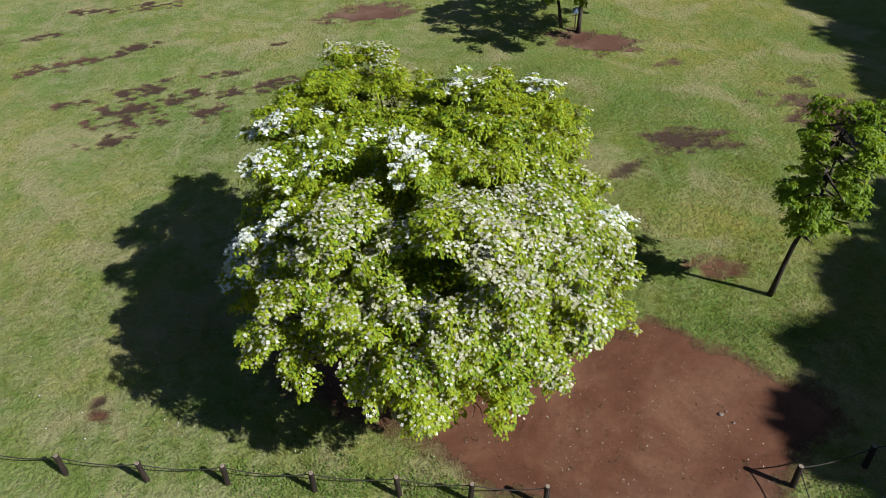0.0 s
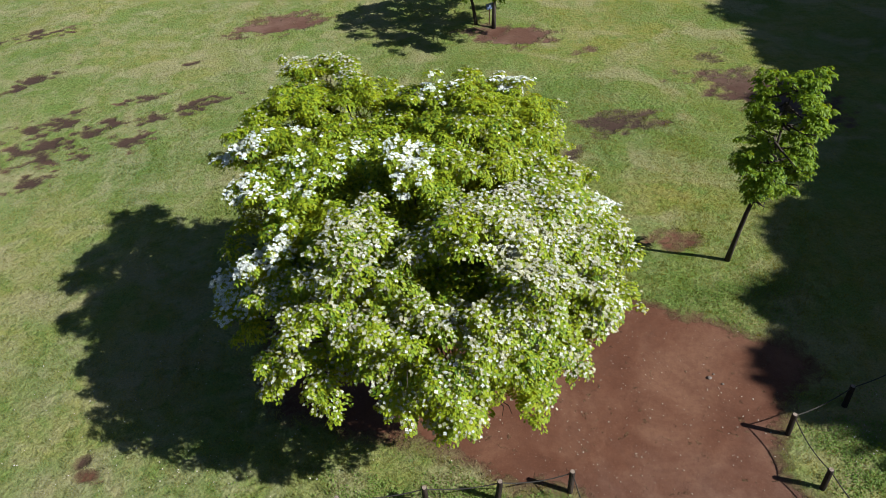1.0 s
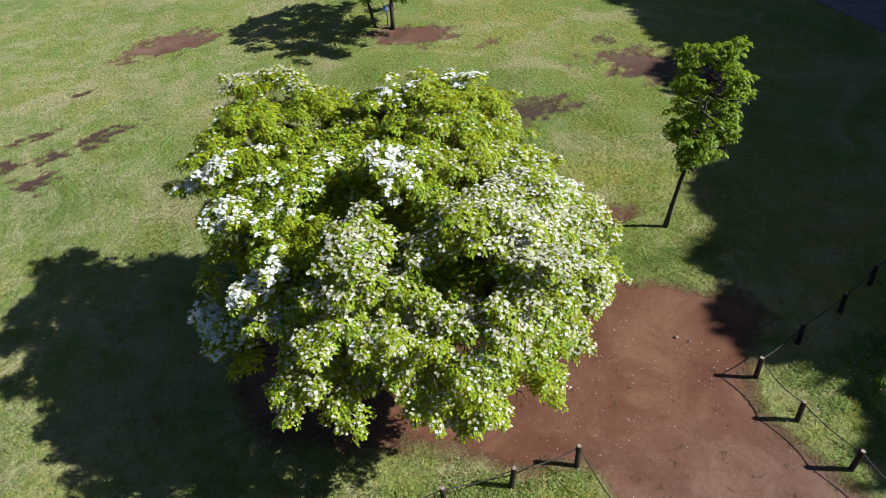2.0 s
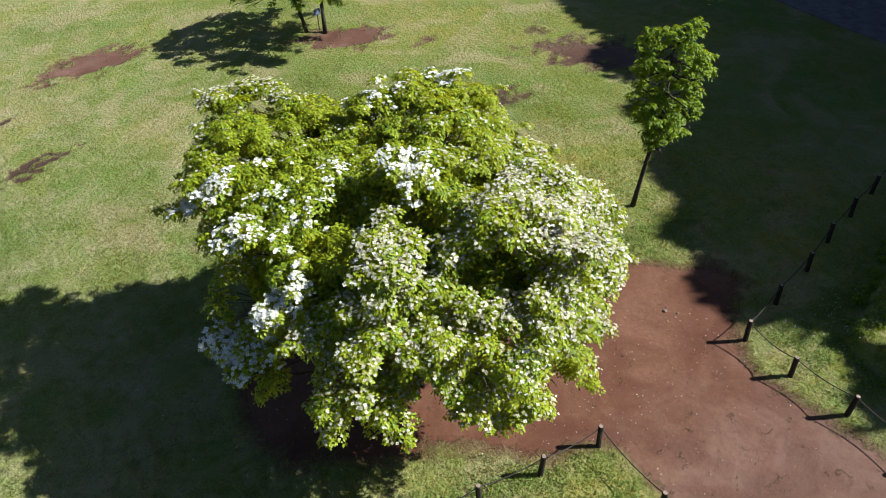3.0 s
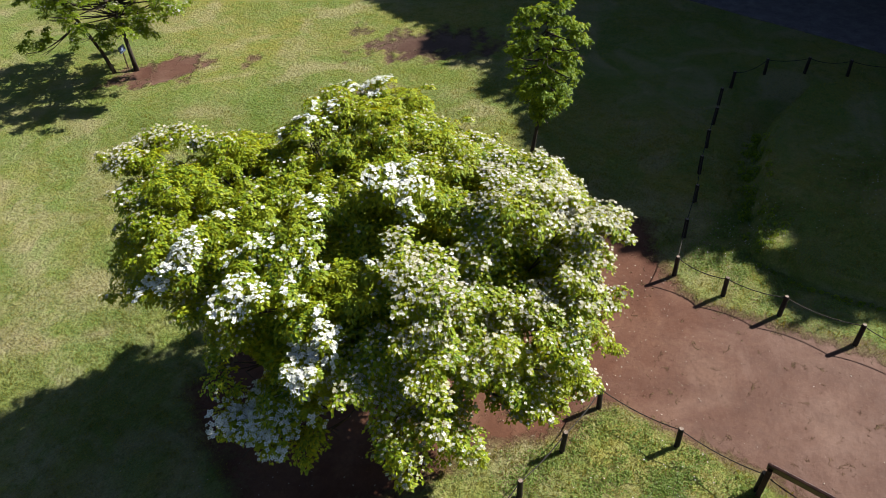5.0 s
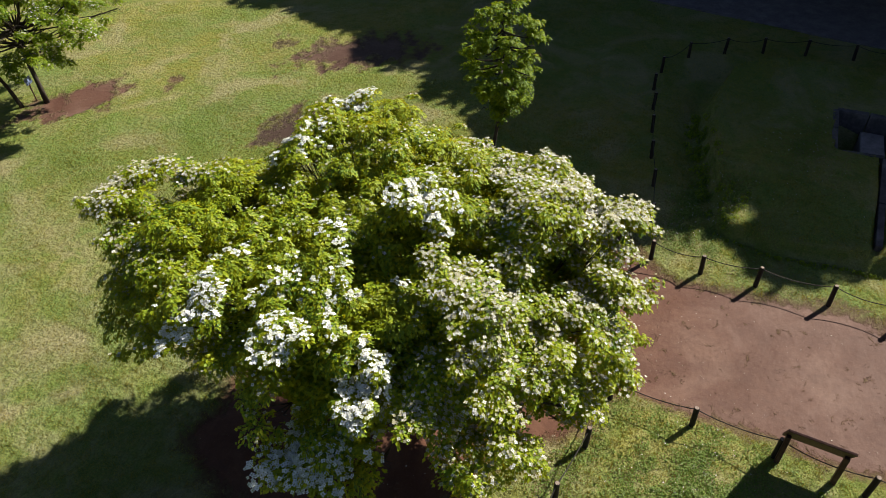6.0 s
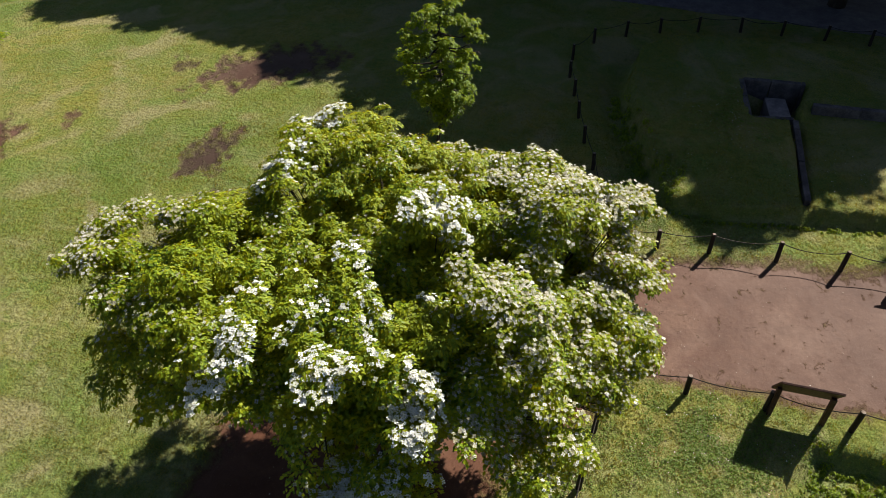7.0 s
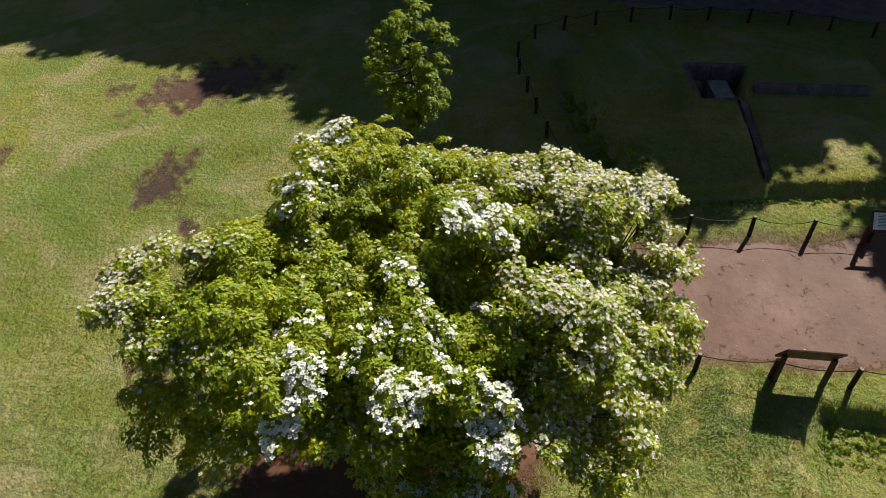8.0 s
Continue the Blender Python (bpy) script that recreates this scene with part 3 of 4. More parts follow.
# ---- the flowering dogwood ----
def build_dogwood():
    base = Vector((0.0, 0.2, 0.0))
    tree = empty("dogwood_tree", (0, 0, 0), "broad spreading dogwood tree covered in creamy white blossoms", "tree")
    trunk = part("trunk", tube([base + Vector((0, 0, ground_z(0, 0.2) - 0.05)), base + Vector((0.02, 0, 0.25)), base + Vector((0.05, 0.03, 0.8)), base + Vector((0.02, 0.08, 1.5)), base + Vector((0.0, 0.1, 2.6))],
                               [0.26, 0.19, 0.16, 0.14, 0.09], 12, 0.06), BARK, tree, smooth=True)
    seed = [100]

    def b(x, y, z, r, drop=0.25, bloom=0.5, **more):
        seed[0] += 1
        h = min(2.5, 0.9 + 0.3 * z)
        bough(tree, (0.0, 0.4), (x, y, z), r, drop, bloom, seed[0], LEAF, limb_from=(0.02 + 0.03 * x, 0.25 + 0.03 * y, h), **more)

    white = dict(blossom=0.062, bract=BRACT_WHITE, clumps=1.4)
    spray = dict(blossom=0.064, bract=BRACT_WHITE, clumps=0.95)
    # the western lobe: a thin green plate, creamy along its northern edge
    b(-1.00, 3.95, 5.38, 0.50, 0.10, 0.60)
    b(-1.70, 3.98, 5.30, 0.46, 0.15, 0.70)
    b(-1.95, 4.12, 5.36, 0.30, 0.20, 0.50)
    b(-1.35, 4.30, 5.34, 0.32, 0.15, 0.60)
    b(-2.20, 3.60, 5.02, 0.40, 0.25, 0.20)
    b(-0.90, 3.10, 5.46, 0.62, 0.10, 0.35)
    b(-2.00, 3.40, 5.14, 0.60, 0.20, 0.30)
    b(-2.10, 2.40, 5.48, 0.72, 0.10, 0.15)
    b(-2.80, 2.15, 5.20, 0.60, 0.20, 0.10)
    b(-3.10, 1.95, 5.08, 0.46, 0.30, 0.10)
    b(-1.40, 2.60, 5.28, 0.60, 0.00, 0.12)
    b(-1.45, 3.45, 5.18, 0.56, 0.10, 0.30)
    b(-1.30, 2.15, 5.14, 0.50, 0.00, 0.10)
    b(-2.60, 3.00, 4.90, 0.55, 0.30, 0.15)
    b(-2.92, 1.50, 5.16, 0.42, 0.20, 1.00, **spray)
    b(-2.45, 1.55, 5.22, 0.45, 0.10, 0.20, **white)
    # its shaded hanging fringe
    b(-2.65, 3.65, 4.15, 0.48, 0.40, 0.10)
    b(-2.55, 3.15, 3.55, 0.48, 0.40, 0.06)
    b(-3.05, 2.55, 4.60, 0.44, 0.35, 0.06)
    b(-1.80, 3.80, 4.55, 0.50, 0.30, 0.10)
    b(-2.40, 2.20, 4.50, 0.60, 0.20, 0.06)
    b(-2.75, 1.45, 4.65, 0.50, 0.30, 0.15)
    b(-2.30, 1.25, 4.50, 0.55, 0.20, 0.10)
    b(-2.60, 1.80, 4.15, 0.50, 0.30, 0.08)
    b(-1.50, 3.20, 4.40, 0.60, 0.20, 0.06)
    b(-1.20, 2.95, 4.72, 0.62, 0.10, 0.08)
    b(-0.85, 2.30, 4.72, 0.60, 0.00, 0.06)
    b(-1.70, 2.80, 4.85, 0.60, 0.10, 0.08)
    # the hollow between the lobes
    b(-0.20, 1.90, 5.00, 0.62, 0.00, 0.04)
    b(-0.50, 1.00, 5.04, 0.62, 0.00, 0.06)
    b(-1.20, 1.70, 5.02, 0.62, 0.00, 0.06)
    b(-0.30, 2.60, 5.08, 0.62, 0.00, 0.10)
    b(-0.55, 3.20, 5.12, 0.60, 0.10, 0.12)
    b(-0.10, 3.25, 4.60, 0.60, 0.10, 0.12)
    b(0.15, 2.20, 5.10, 0.50, 0.00, 0.10)
    b(-1.70, 1.50, 4.85, 0.60, 0.00, 0.06)
    # the back lobe: a yellow-green dome that falls away eastward
    b(0.65, 2.30, 5.52, 0.52, 0.10, 0.55, **white)
    b(0.50, 2.50, 5.50, 0.42, 0.10, 0.70, **spray)
    b(2.00, 2.45, 5.44, 0.50, 0.10, 0.90, **spray)
    b(1.65, 2.20, 5.50, 0.60, 0.10, 0.10)
    b(2.25, 2.05, 5.32, 0.52, 0.20, 0.15)
    b(1.30, 1.85, 5.48, 0.68, 0.05, 0.08)
    b(2.10, 1.50, 5.36, 0.62, 0.15, 0.06)
    b(1.30, 0.95, 5.50, 0.70, 0.05, 0.06)
    b(0.55, 1.50, 5.26, 0.60, 0.00, 0.05)
    b(2.00, 0.75, 5.16, 0.60, 0.20, 0.08)
    b(2.50, 0.55, 4.86, 0.58, 0.30, 0.18)
    b(2.60, 1.60, 4.86, 0.52, 0.30, 0.20)
    b(2.95, 0.45, 4.52, 0.48, 0.35, 0.35)
    b(3.38, 0.45, 3.82, 0.46, 0.40, 0.75, **spray)
    b(1.40, 2.80, 4.90, 0.60, 0.30, 0.30)
    b(0.40, 3.00, 4.90, 0.60, 0.20, 0.20)
    b(2.85, 1.45, 4.00, 0.58, 0.40, 0.20)
    b(2.20, 2.55, 4.30, 0.60, 0.30, 0.20)
    b(0.90, 3.30, 4.10, 0.60, 0.30, 0.20)
    b(-0.30, 3.50, 4.20, 0.60, 0.30, 0.15)
    # the middle of the crown
    b(-0.10, -0.58, 5.66, 0.55, 0.15, 0.70, **spray)
    b(0.30, 0.05, 5.46, 0.70, 0.05, 0.10)
    b(1.05, -0.25, 5.46, 0.70, 0.05, 0.16)
    b(-0.60, 0.40, 5.22, 0.60, 0.10, 0.10)
    b(1.90, 0.00, 5.16, 0.60, 0.20, 0.25)
    b(0.40, -0.75, 5.40, 0.55, 0.10, 0.30)
    b(2.35, -0.45, 4.86, 0.60, 0.30, 0.50)
    # the south-western lobe with its snow-white sprays
    b(-2.66, 0.10, 5.16, 0.46, 0.20, 0.70, **spray)
    b(-2.30, 0.60, 5.12, 0.56, 0.10, 0.40, **white)
    b(-1.80, 0.95, 5.14, 0.52, 0.10, 0.22, **white)
    b(-1.60, 0.30, 5.20, 0.62, 0.10, 0.34, **white)
    b(-2.20, -0.20, 4.95, 0.52, 0.30, 0.45, **white)
    b(-2.72, -0.74, 4.44, 0.50, 0.35, 1.00, **spray)
    b(-2.45, -0.45, 4.30, 0.52, 0.30, 0.30, **white)
    b(-3.10, 0.40, 4.15, 0.50, 0.40, 0.20)
    b(-2.95, 0.90, 4.45, 0.50, 0.40, 0.15)
    b(-3.38, -0.18, 3.14, 0.52, 0.20, 0.80, **spray)
    b(-3.30, -0.62, 3.40, 0.48, 0.25, 0.70, **spray)
    b(-2.90, -0.30, 3.72, 0.58, 0.30, 0.25, **white)
    b(-2.85, -1.10, 3.60, 0.50, 0.40, 0.40, **white)
    b(-1.40, -0.75, 4.84, 0.56, 0.00, 0.30, **white)
    b(-0.75, -0.85, 4.75, 0.60, 0.00, 0.30)
    # the southern lobe
    b(-1.12, -1.60, 5.32, 0.64, 0.10, 0.95)
    b(-1.60, -2.00, 5.05, 0.50, 0.30, 0.90)
    b(-0.70, -2.10, 5.00, 0.50, 0.20, 0.80)
    b(-1.98, -2.48, 4.50, 0.48, 0.35, 0.80)
    b(-2.62, -2.38, 3.72, 0.38, 0.40, 0.90)
    b(-2.25, -1.65, 4.35, 0.50, 0.35, 0.60)
    b(-1.15, -2.50, 4.36, 0.58, 0.20, 0.55)
    b(-1.25, -3.00, 4.35, 0.42, 0.35, 0.85)
    b(-1.90, -2.55, 3.65, 0.48, 0.35, 0.60)
    # the south-eastern lobe, thick with creamy blossom
    b(0.55, -2.25, 5.66, 0.62, 0.10, 1.10)
    b(1.20, -2.65, 5.36, 0.60, 0.20, 1.14)
    b(1.28, -3.05, 5.30, 0.42, 0.25, 1.06)
    b(1.82, -2.15, 5.26, 0.56, 0.20, 1.06)
    b(1.80, -1.35, 5.28, 0.62, 0.10, 0.84)
    b(0.95, -1.60, 5.50, 0.70, 0.00, 0.84)
    b(0.15, -1.50, 5.36, 0.60, 0.00, 0.66)
    b(0.72, -3.22, 4.76, 0.50, 0.35, 0.88)
    b(1.55, -2.75, 4.80, 0.50, 0.35, 0.88)
    b(0.00, -2.85, 4.50, 0.52, 0.20, 0.70)
    b(-0.10, -3.42, 4.22, 0.44, 0.35, 0.79)
    b(-0.65, -3.30, 4.46, 0.42, 0.35, 0.88)
    b(-0.82, -3.15, 3.68, 0.40, 0.35, 0.79)
    b(-0.84, -3.12, 3.28, 0.42, 0.20, 1.23)
    b(0.30, -3.35, 3.55, 0.50, 0.40, 0.40)
    b(0.10, -3.05, 2.90, 0.46, 0.40, 0.22)
    b(1.28, -2.95, 3.55, 0.55, 0.40, 0.31)
    b(0.90, -2.95, 3.00, 0.50, 0.40, 0.22)
    b(1.60, -2.70, 2.85, 0.46, 0.40, 0.40)
    b(2.00, -2.35, 3.25, 0.50, 0.40, 0.70)
    b(2.58, -2.00, 3.78, 0.50, 0.40, 0.84)
    b(2.30, -2.05, 4.45, 0.52, 0.35, 0.88)
    # the eastern side
    b(2.72, -0.80, 4.36, 0.52, 0.35, 0.70)
    b(3.28, -1.12, 4.34, 0.44, 0.35, 0.88)
    b(2.85, -1.50, 4.35, 0.50, 0.35, 0.88)
    b(2.40, -1.45, 4.82, 0.52, 0.30, 0.88)
    b(3.05, -1.65, 3.62, 0.50, 0.40, 0.70)
    b(3.20, -0.60, 3.65, 0.50, 0.40, 0.62)
    b(3.05, -0.15, 4.25, 0.44, 0.40, 0.60, **spray)
    # the lower tier inside
    b(0.20, -1.30, 4.40, 0.95, 0.00, 0.70)
    b(-0.90, -0.60, 4.30, 0.90, 0.00, 0.70)
    b(-1.30, -1.60, 4.30, 0.90, 0.10, 0.70)
    b(1.50, 0.30, 4.20, 1.00, 0.10, 0.05)
    b(-1.60, 1.40, 4.10, 0.90, 0.10, 0.05)
    b(0.40, 1.60, 4.20, 0.90, 0.10, 0.05)
    # hanging boughs behind the outer sprays, from the west round by the south to the east
    curtain(tree, 165, 200, 4.5, 2.7, 0.40, 902, 2.85, **white)
    curtain(tree, 200, 226, 4.6, 3.2, 0.60, 903, 3.00)
    curtain(tree, 226, 250, 4.6, 2.95, 0.75, 904, 3.15)
    b(-2.20, -1.95, 3.75, 0.46, 0.35, 0.60)
    b(-0.30, -2.95, 3.35, 0.46, 0.35, 0.60)
    b(-0.40, -2.75, 2.95, 0.48, 0.30, 0.55)
    curtain(tree, 250, 276, 4.6, 2.8, 0.60, 905, 3.28)
    curtain(tree, 276, 304, 4.6, 2.3, 0.50, 907, 3.34)
    curtain(tree, 304, 330, 4.6, 2.3, 0.70, 908, 3.32)
    curtain(tree, 330, 372, 4.4, 2.5, 0.70, 910, 3.30)
    # bare grey twigs that stick out of the western lobe
    for k, (x, y, z) in enumerate(((-2.25, 3.40, 5.30), (-2.45, 2.95, 5.24))):
        part("twig", tube([(-1.25, 2.75, 4.9), (-1.75, 2.95 + 0.05 * k, 5.22), (x, y, z)], [0.016, 0.010, 0.004], 5), BARK, tree)
    # shaded leaves inside the crown
    rng = np.random.RandomState(77)
    n = 150000
    d = unit(rng.normal(size=(n, 3)))
    pos = np.array([0.0, 0.2, 3.85]) + d * np.array([2.9, 2.8, 1.12]) * rng.uniform(0.3, 1, (n, 1)) ** 0.4
    v, t = leaf_arrays(pos, rng.normal(size=(n, 3)) * 0.5 + np.array([0, 0, 1]), rng.normal(size=(n, 3)), rng.uniform(0.065, 0.10, n), rng)
    put("inner_foliage", quick_mesh("inner_foliage", v, t, LEAF), tree)


build_dogwood()


# ---- the other trees ----
def build_young_tree():
    tree = empty("young_tree", (0, 0, 0), "slender young broadleaf tree with a narrow green crown on the lawn", "tree")
    z = ground_z(7.94, 2.3)
    part("trunk", tube([(7.94, 2.3, z - 0.05), (7.93, 2.2, 0.7), (7.92, 2.08, 1.6), (7.98, 1.95, 2.6), (8.05, 1.95, 3.6), (8.05, 2.0, 4.6)], [0.075, 0.058, 0.05, 0.042, 0.028, 0.012], 9, 0.05), BARK, tree, smooth=True)
    rng = random.Random(8)
    for k in range(40):
        u = (k + 0.5) / 40
        h = 2.35 + 2.75 * u + rng.uniform(-0.12, 0.12)
        r = (0.04 + 0.94 * math.sin(math.pi * (0.03 + 0.82 * u))) * rng.uniform(0.1, 1.15) ** 0.6
        a = k * 2.4 + rng.uniform(-0.5, 0.5)
        bough(tree, (8.05, 1.98), (8.06 + r * math.cos(a), 1.98 + r * math.sin(a), h), rng.uniform(0.20, 0.44), 0.12, 0.0, 300 + k, LEAF_YOUNG, 0.15, 0.076, 1.2, (7.98, 1.97, h - 0.3))


def build_lawn_tree():
    tree = empty("lawn_tree", (0, 0, 0), "two-stemmed broadleaf tree with sparse white blossoms in bare earth", "tree")
    z = ground_z(5.4, 18.2) - 0.05
    part("trunk", tube([(5.4, 18.15, z), (5.42, 18.2, 0.8), (5.45, 18.3, 1.8), (5.5, 18.4, 3.0), (5.6, 18.4, 5.0)], [0.10, 0.078, 0.07, 0.06, 0.03], 9, 0.05), BARK, tree, smooth=True)
    part("trunk", tube([(4.75, 18.55, z), (4.6, 18.65, 0.9), (4.3, 18.8, 2.0), (3.9, 18.9, 3.2), (3.6, 19.0, 4.4)], [0.08, 0.06, 0.055, 0.045, 0.02], 9, 0.05), BARK, tree, smooth=True)
    rng = random.Random(9)
    for k in range(44):
        a, r = k * 2.4, 2.95 * math.sqrt((k + 0.5) / 44)
        x, y = 5.6 + r * math.cos(a), 17.8 + r * math.sin(a)
        h = 4.9 - 0.20 * r * r + rng.uniform(-0.35, 0.35)
        bough(tree, (5.6, 17.8), (x, y, h), rng.uniform(0.34, 0.62), 0.25, 0.12, 400 + k, LEAF_YOUNG, 0.22, 0.085, 0.8, (5.45 + 0.06 * (x - 5.45), 18.2 + 0.06 * (y - 18.2), 2.4 + 0.4 * rng.random()))
    for k in range(26):
        a, r = 1.1 + k * 2.4, 2.3 * math.sqrt((k + 0.5) / 26)
        x, y = 5.3 + r * math.cos(a), 18.2 + r * math.sin(a)
        bough(tree, (5.4, 18.2), (x, y, 3.5 - 0.16 * r * r + rng.uniform(-0.4, 0.4)), rng.uniform(0.34, 0.58), 0.25, 0.15, 500 + k, LEAF_YOUNG, 0.22, 0.085, 0.9, (5.45, 18.25, 2.1))
    for k, (x, y, z) in enumerate(((2.7, 18.7, 2.0), (3.2, 18.9, 2.2), (2.3, 18.9, 2.1), (5.7, 17.2, 2.3), (6.3, 16.9, 2.6))):
        bough(tree, (4.6, 18.7), (x, y, z), 0.4, 0.1, 0.05, 460 + k, LEAF_YOUNG, 0.2, 0.09, 0.8, (4.2, 18.85, 2.1))


def build_tree_label():
    sign = empty("tree_label", (0, 0, 0), "small pale blue label on a stake beside a tree trunk", "sign")
    z = ground_z(5.3, 18.55)
    part("stake", box_bm((0.035, 0.03, 0.95), pose(5.3, 18.55, z + 0.40), 0.004), SIGN_WOOD, sign)
    part("plate", box_bm((0.36, 0.012, 0.24), pose(5.3, 18.525, z + 0.80, -12, 0, 25), 0.003), TAG, sign, "pale blue plate")


def build_shade_tree(k, along, toward, tall, crown):
    """Tall park trees beyond the road: their crowns shade the lawn."""
    x, y = toward * 0.877 + along * 0.48, -toward * 0.48 + along * 0.877
    tree = empty("park_tree", (x, y, 0), "tall dense broadleaf tree beyond the road", "tree", "park trees")
    part("trunk", tube([(0, 0, -0.1), (0.05, 0, 1.5), (0.0, 0.1, tall * 0.4), (0.1, 0, tall * 0.85)], [0.34, 0.27, 0.22, 0.06], 10, 0.05), BARK, tree, smooth=True)
    rng = np.random.RandomState(700 + k)
    n = 230
    V, T, off = [], [], 0
    for q in range(n):
        u, a = rng.uniform(-1, 1), rng.uniform(0, 2 * math.pi)
        r = crown * (1 - abs(u) ** 3) ** 0.5 * rng.uniform(0.15, 1.0) ** 0.5
        c = np.array([r * math.cos(a), r * math.sin(a), tall * (0.55 + 0.42 * u)])
        m = 56
        e = unit(rng.normal(size=(m, 3)))
        pos = c + e * rng.uniform(0.3, 1, (m, 1)) * np.array([1.0, 1.0, 0.6])
        v, t = leaf_arrays(pos, rng.normal(size=(m, 3)) * 0.6 + np.array([0, 0, 1]), rng.normal(size=(m, 3)), rng.uniform(0.42, 0.66, m), rng)
        V.append(v)
        T.append(t + off)
        off += len(v)
    put("crown", quick_mesh("crown", np.concatenate(V), np.concatenate(T), LEAF_SHADE), tree)


build_young_tree()
build_lawn_tree()
build_tree_label()
FRONT_ROW = [(-0.9, 27.4, 14.8, 2.4), (2.5, 25.3, 14.8, 2.0), (4.4, 25.6, 15.2, 2.6), (7.6, 26.1, 15.4, 3.1), (11.0, 26.3, 15.2, 3.2), (15.0, 26.2, 15.4, 3.2), (19.0, 26.0, 15.8, 3.2), (23.0, 24.8, 16.0, 3.2), (27.0, 23.5, 16.5, 3.4), (-7.9, 27.0, 14.0, 3.7)]
BACK_ROW = [(-4.0, 31.2, 13.3, 3.2), (1.0, 31.0, 13.0, 3.4), (5.5, 31.0, 13.5, 3.4), (10.0, 31.5, 13.5, 3.6), (15.0, 31.5, 14.0, 3.6), (20.0, 31.5, 14.0, 3.6), (25.0, 31.0, 14.0, 3.6)]
for k, (along, toward, tall, crown) in enumerate(FRONT_ROW + BACK_ROW):
    build_shade_tree(k, along, toward, tall, crown)


# ---- rope fences ----
def rope_between(a, b, sag):
    pts = []
    for k in range(9):
        u = k / 8
        p = a.lerp(b, u)
        pts.append((p.x, p.y, p.z - sag * 4 * u * (1 - u)))
    return tube(pts, [0.011] * 9, 5)


def build_fence(line, label, sag=0.10):
    x0, y0 = line[0]
    fence = empty("rope_fence", (0, 0, 0), label, "fence", "rope fences")
    rng = random.Random(int(abs(x0) * 10))
    tops = []
    for x, y in line:
        z = ground_z(x, y)
        lean = Vector((rng.uniform(-0.03, 0.03), rng.uniform(-0.03, 0.03), 0))
        tall = 0.6 + rng.uniform(-0.02, 0.02)
        p = Vector((x, y, z))
        post = part("post", tube([p + Vector((0, 0, -0.15)), p + Vector((0, 0, 0.05)), p + lean * 0.5 + Vector((0, 0, 0.3)), p + lean + Vector((0, 0, tall - 0.012)), p + lean + Vector((0, 0, tall))],
                                 [0.056, 0.055, 0.053, 0.052, 0.044], 12, 0.03), POST, fence, smooth=False)
        part("cap", tube([p + lean + Vector((0, 0, tall - 0.004)), p + lean + Vector((0, 0, tall + 0.006))], [0.043, 0.040], 12), POST_TOP, post, "pale weathered end grain")
        tops.append(p + lean + Vector((0, 0, tall - 0.045)))
    for a, b in zip(tops, tops[1:]):
        part("rope", rope_between(a, b, sag + rng.uniform(-0.03, 0.05)), ROPE, fence)


build_fence([(-10.0, -2.45), (-8.45, -2.55), (-6.86, -2.68), (-5.25, -2.82), (-3.72, -2.86), (-2.08, -2.98), (-0.51, -3.07), (0.78, -3.18), (2.12, -3.24), (2.20, -4.86), (2.20, -6.38), (2.11, -7.94), (2.15, -9.5), (2.3, -11.0)],
            "low dark timber posts joined by a slack rope beside the path")
build_fence([(7.6, -14.2), (7.3, -12.7), (7.05, -11.2), (6.93, -9.75), (6.89, -8.28), (6.86, -6.83), (6.74, -5.25), (6.63, -4.0), (6.64, -2.80), (8.10, -2.39), (9.64, -2.01), (10.98, -1.57), (12.38, -1.20), (13.75, -0.85), (15.03, -0.51)],
            "low dark timber posts with a sagging rope round the earth mound")
build_fence([(16.4, -0.4), (17.95, -0.97), (18.76, -2.07), (19.4, -3.3), (19.8, -4.69), (20.1, -6.24), (20.1, -7.7), (20.0, -9.2), (19.9, -10.7), (19.5, -12.1), (19.0, -13.5)],
            "low dark timber posts along the shaded road")


# ---- information boards ----
def build_board(at, turn, label, width=1.05, slope=50, rise=0.80, deep=0.56):
    board = empty("information_board", (0, 0, 0), label, "sign", "information boards")
    m = pose(*at, 0, 0, turn)
    tilt = m @ pose(0, 0, rise, slope, 0, 0)
    for s in (-1, 1):
        part("leg", box_bm((0.09, 0.09, rise + 0.15), m @ pose(s * (width / 2 - 0.07), 0.04, rise / 2 - 0.10), 0.008), SIGN_WOOD, board)
    frame_part = part("frame", box_bm((width, deep, 0.05), tilt, 0.01), SIGN_WOOD, board)
    panel = part("panel", box_bm((width - 0.1, deep - 0.14, 0.012), tilt @ pose(0, 0, 0.027)), PANEL, board, "white printed panel")
    for k in range(9):
        part("line_of_print", box_bm((width - 0.3 - 0.12 * (k % 3 == 2), 0.014, 0.004), tilt @ pose(-0.04 * (k % 3 == 2), 0.15 - 0.036 * k, 0.035)), INK, panel)


build_board((2.16, -6.92, ground_z(2.16, -6.92)), 90, "low sloping information board on two brown timber legs", 1.10, 58, 0.85, 0.74)
build_board((6.75, -10.0, ground_z(6.75, -10.0)), -90, "low sloping information board with a white printed panel", 1.06)


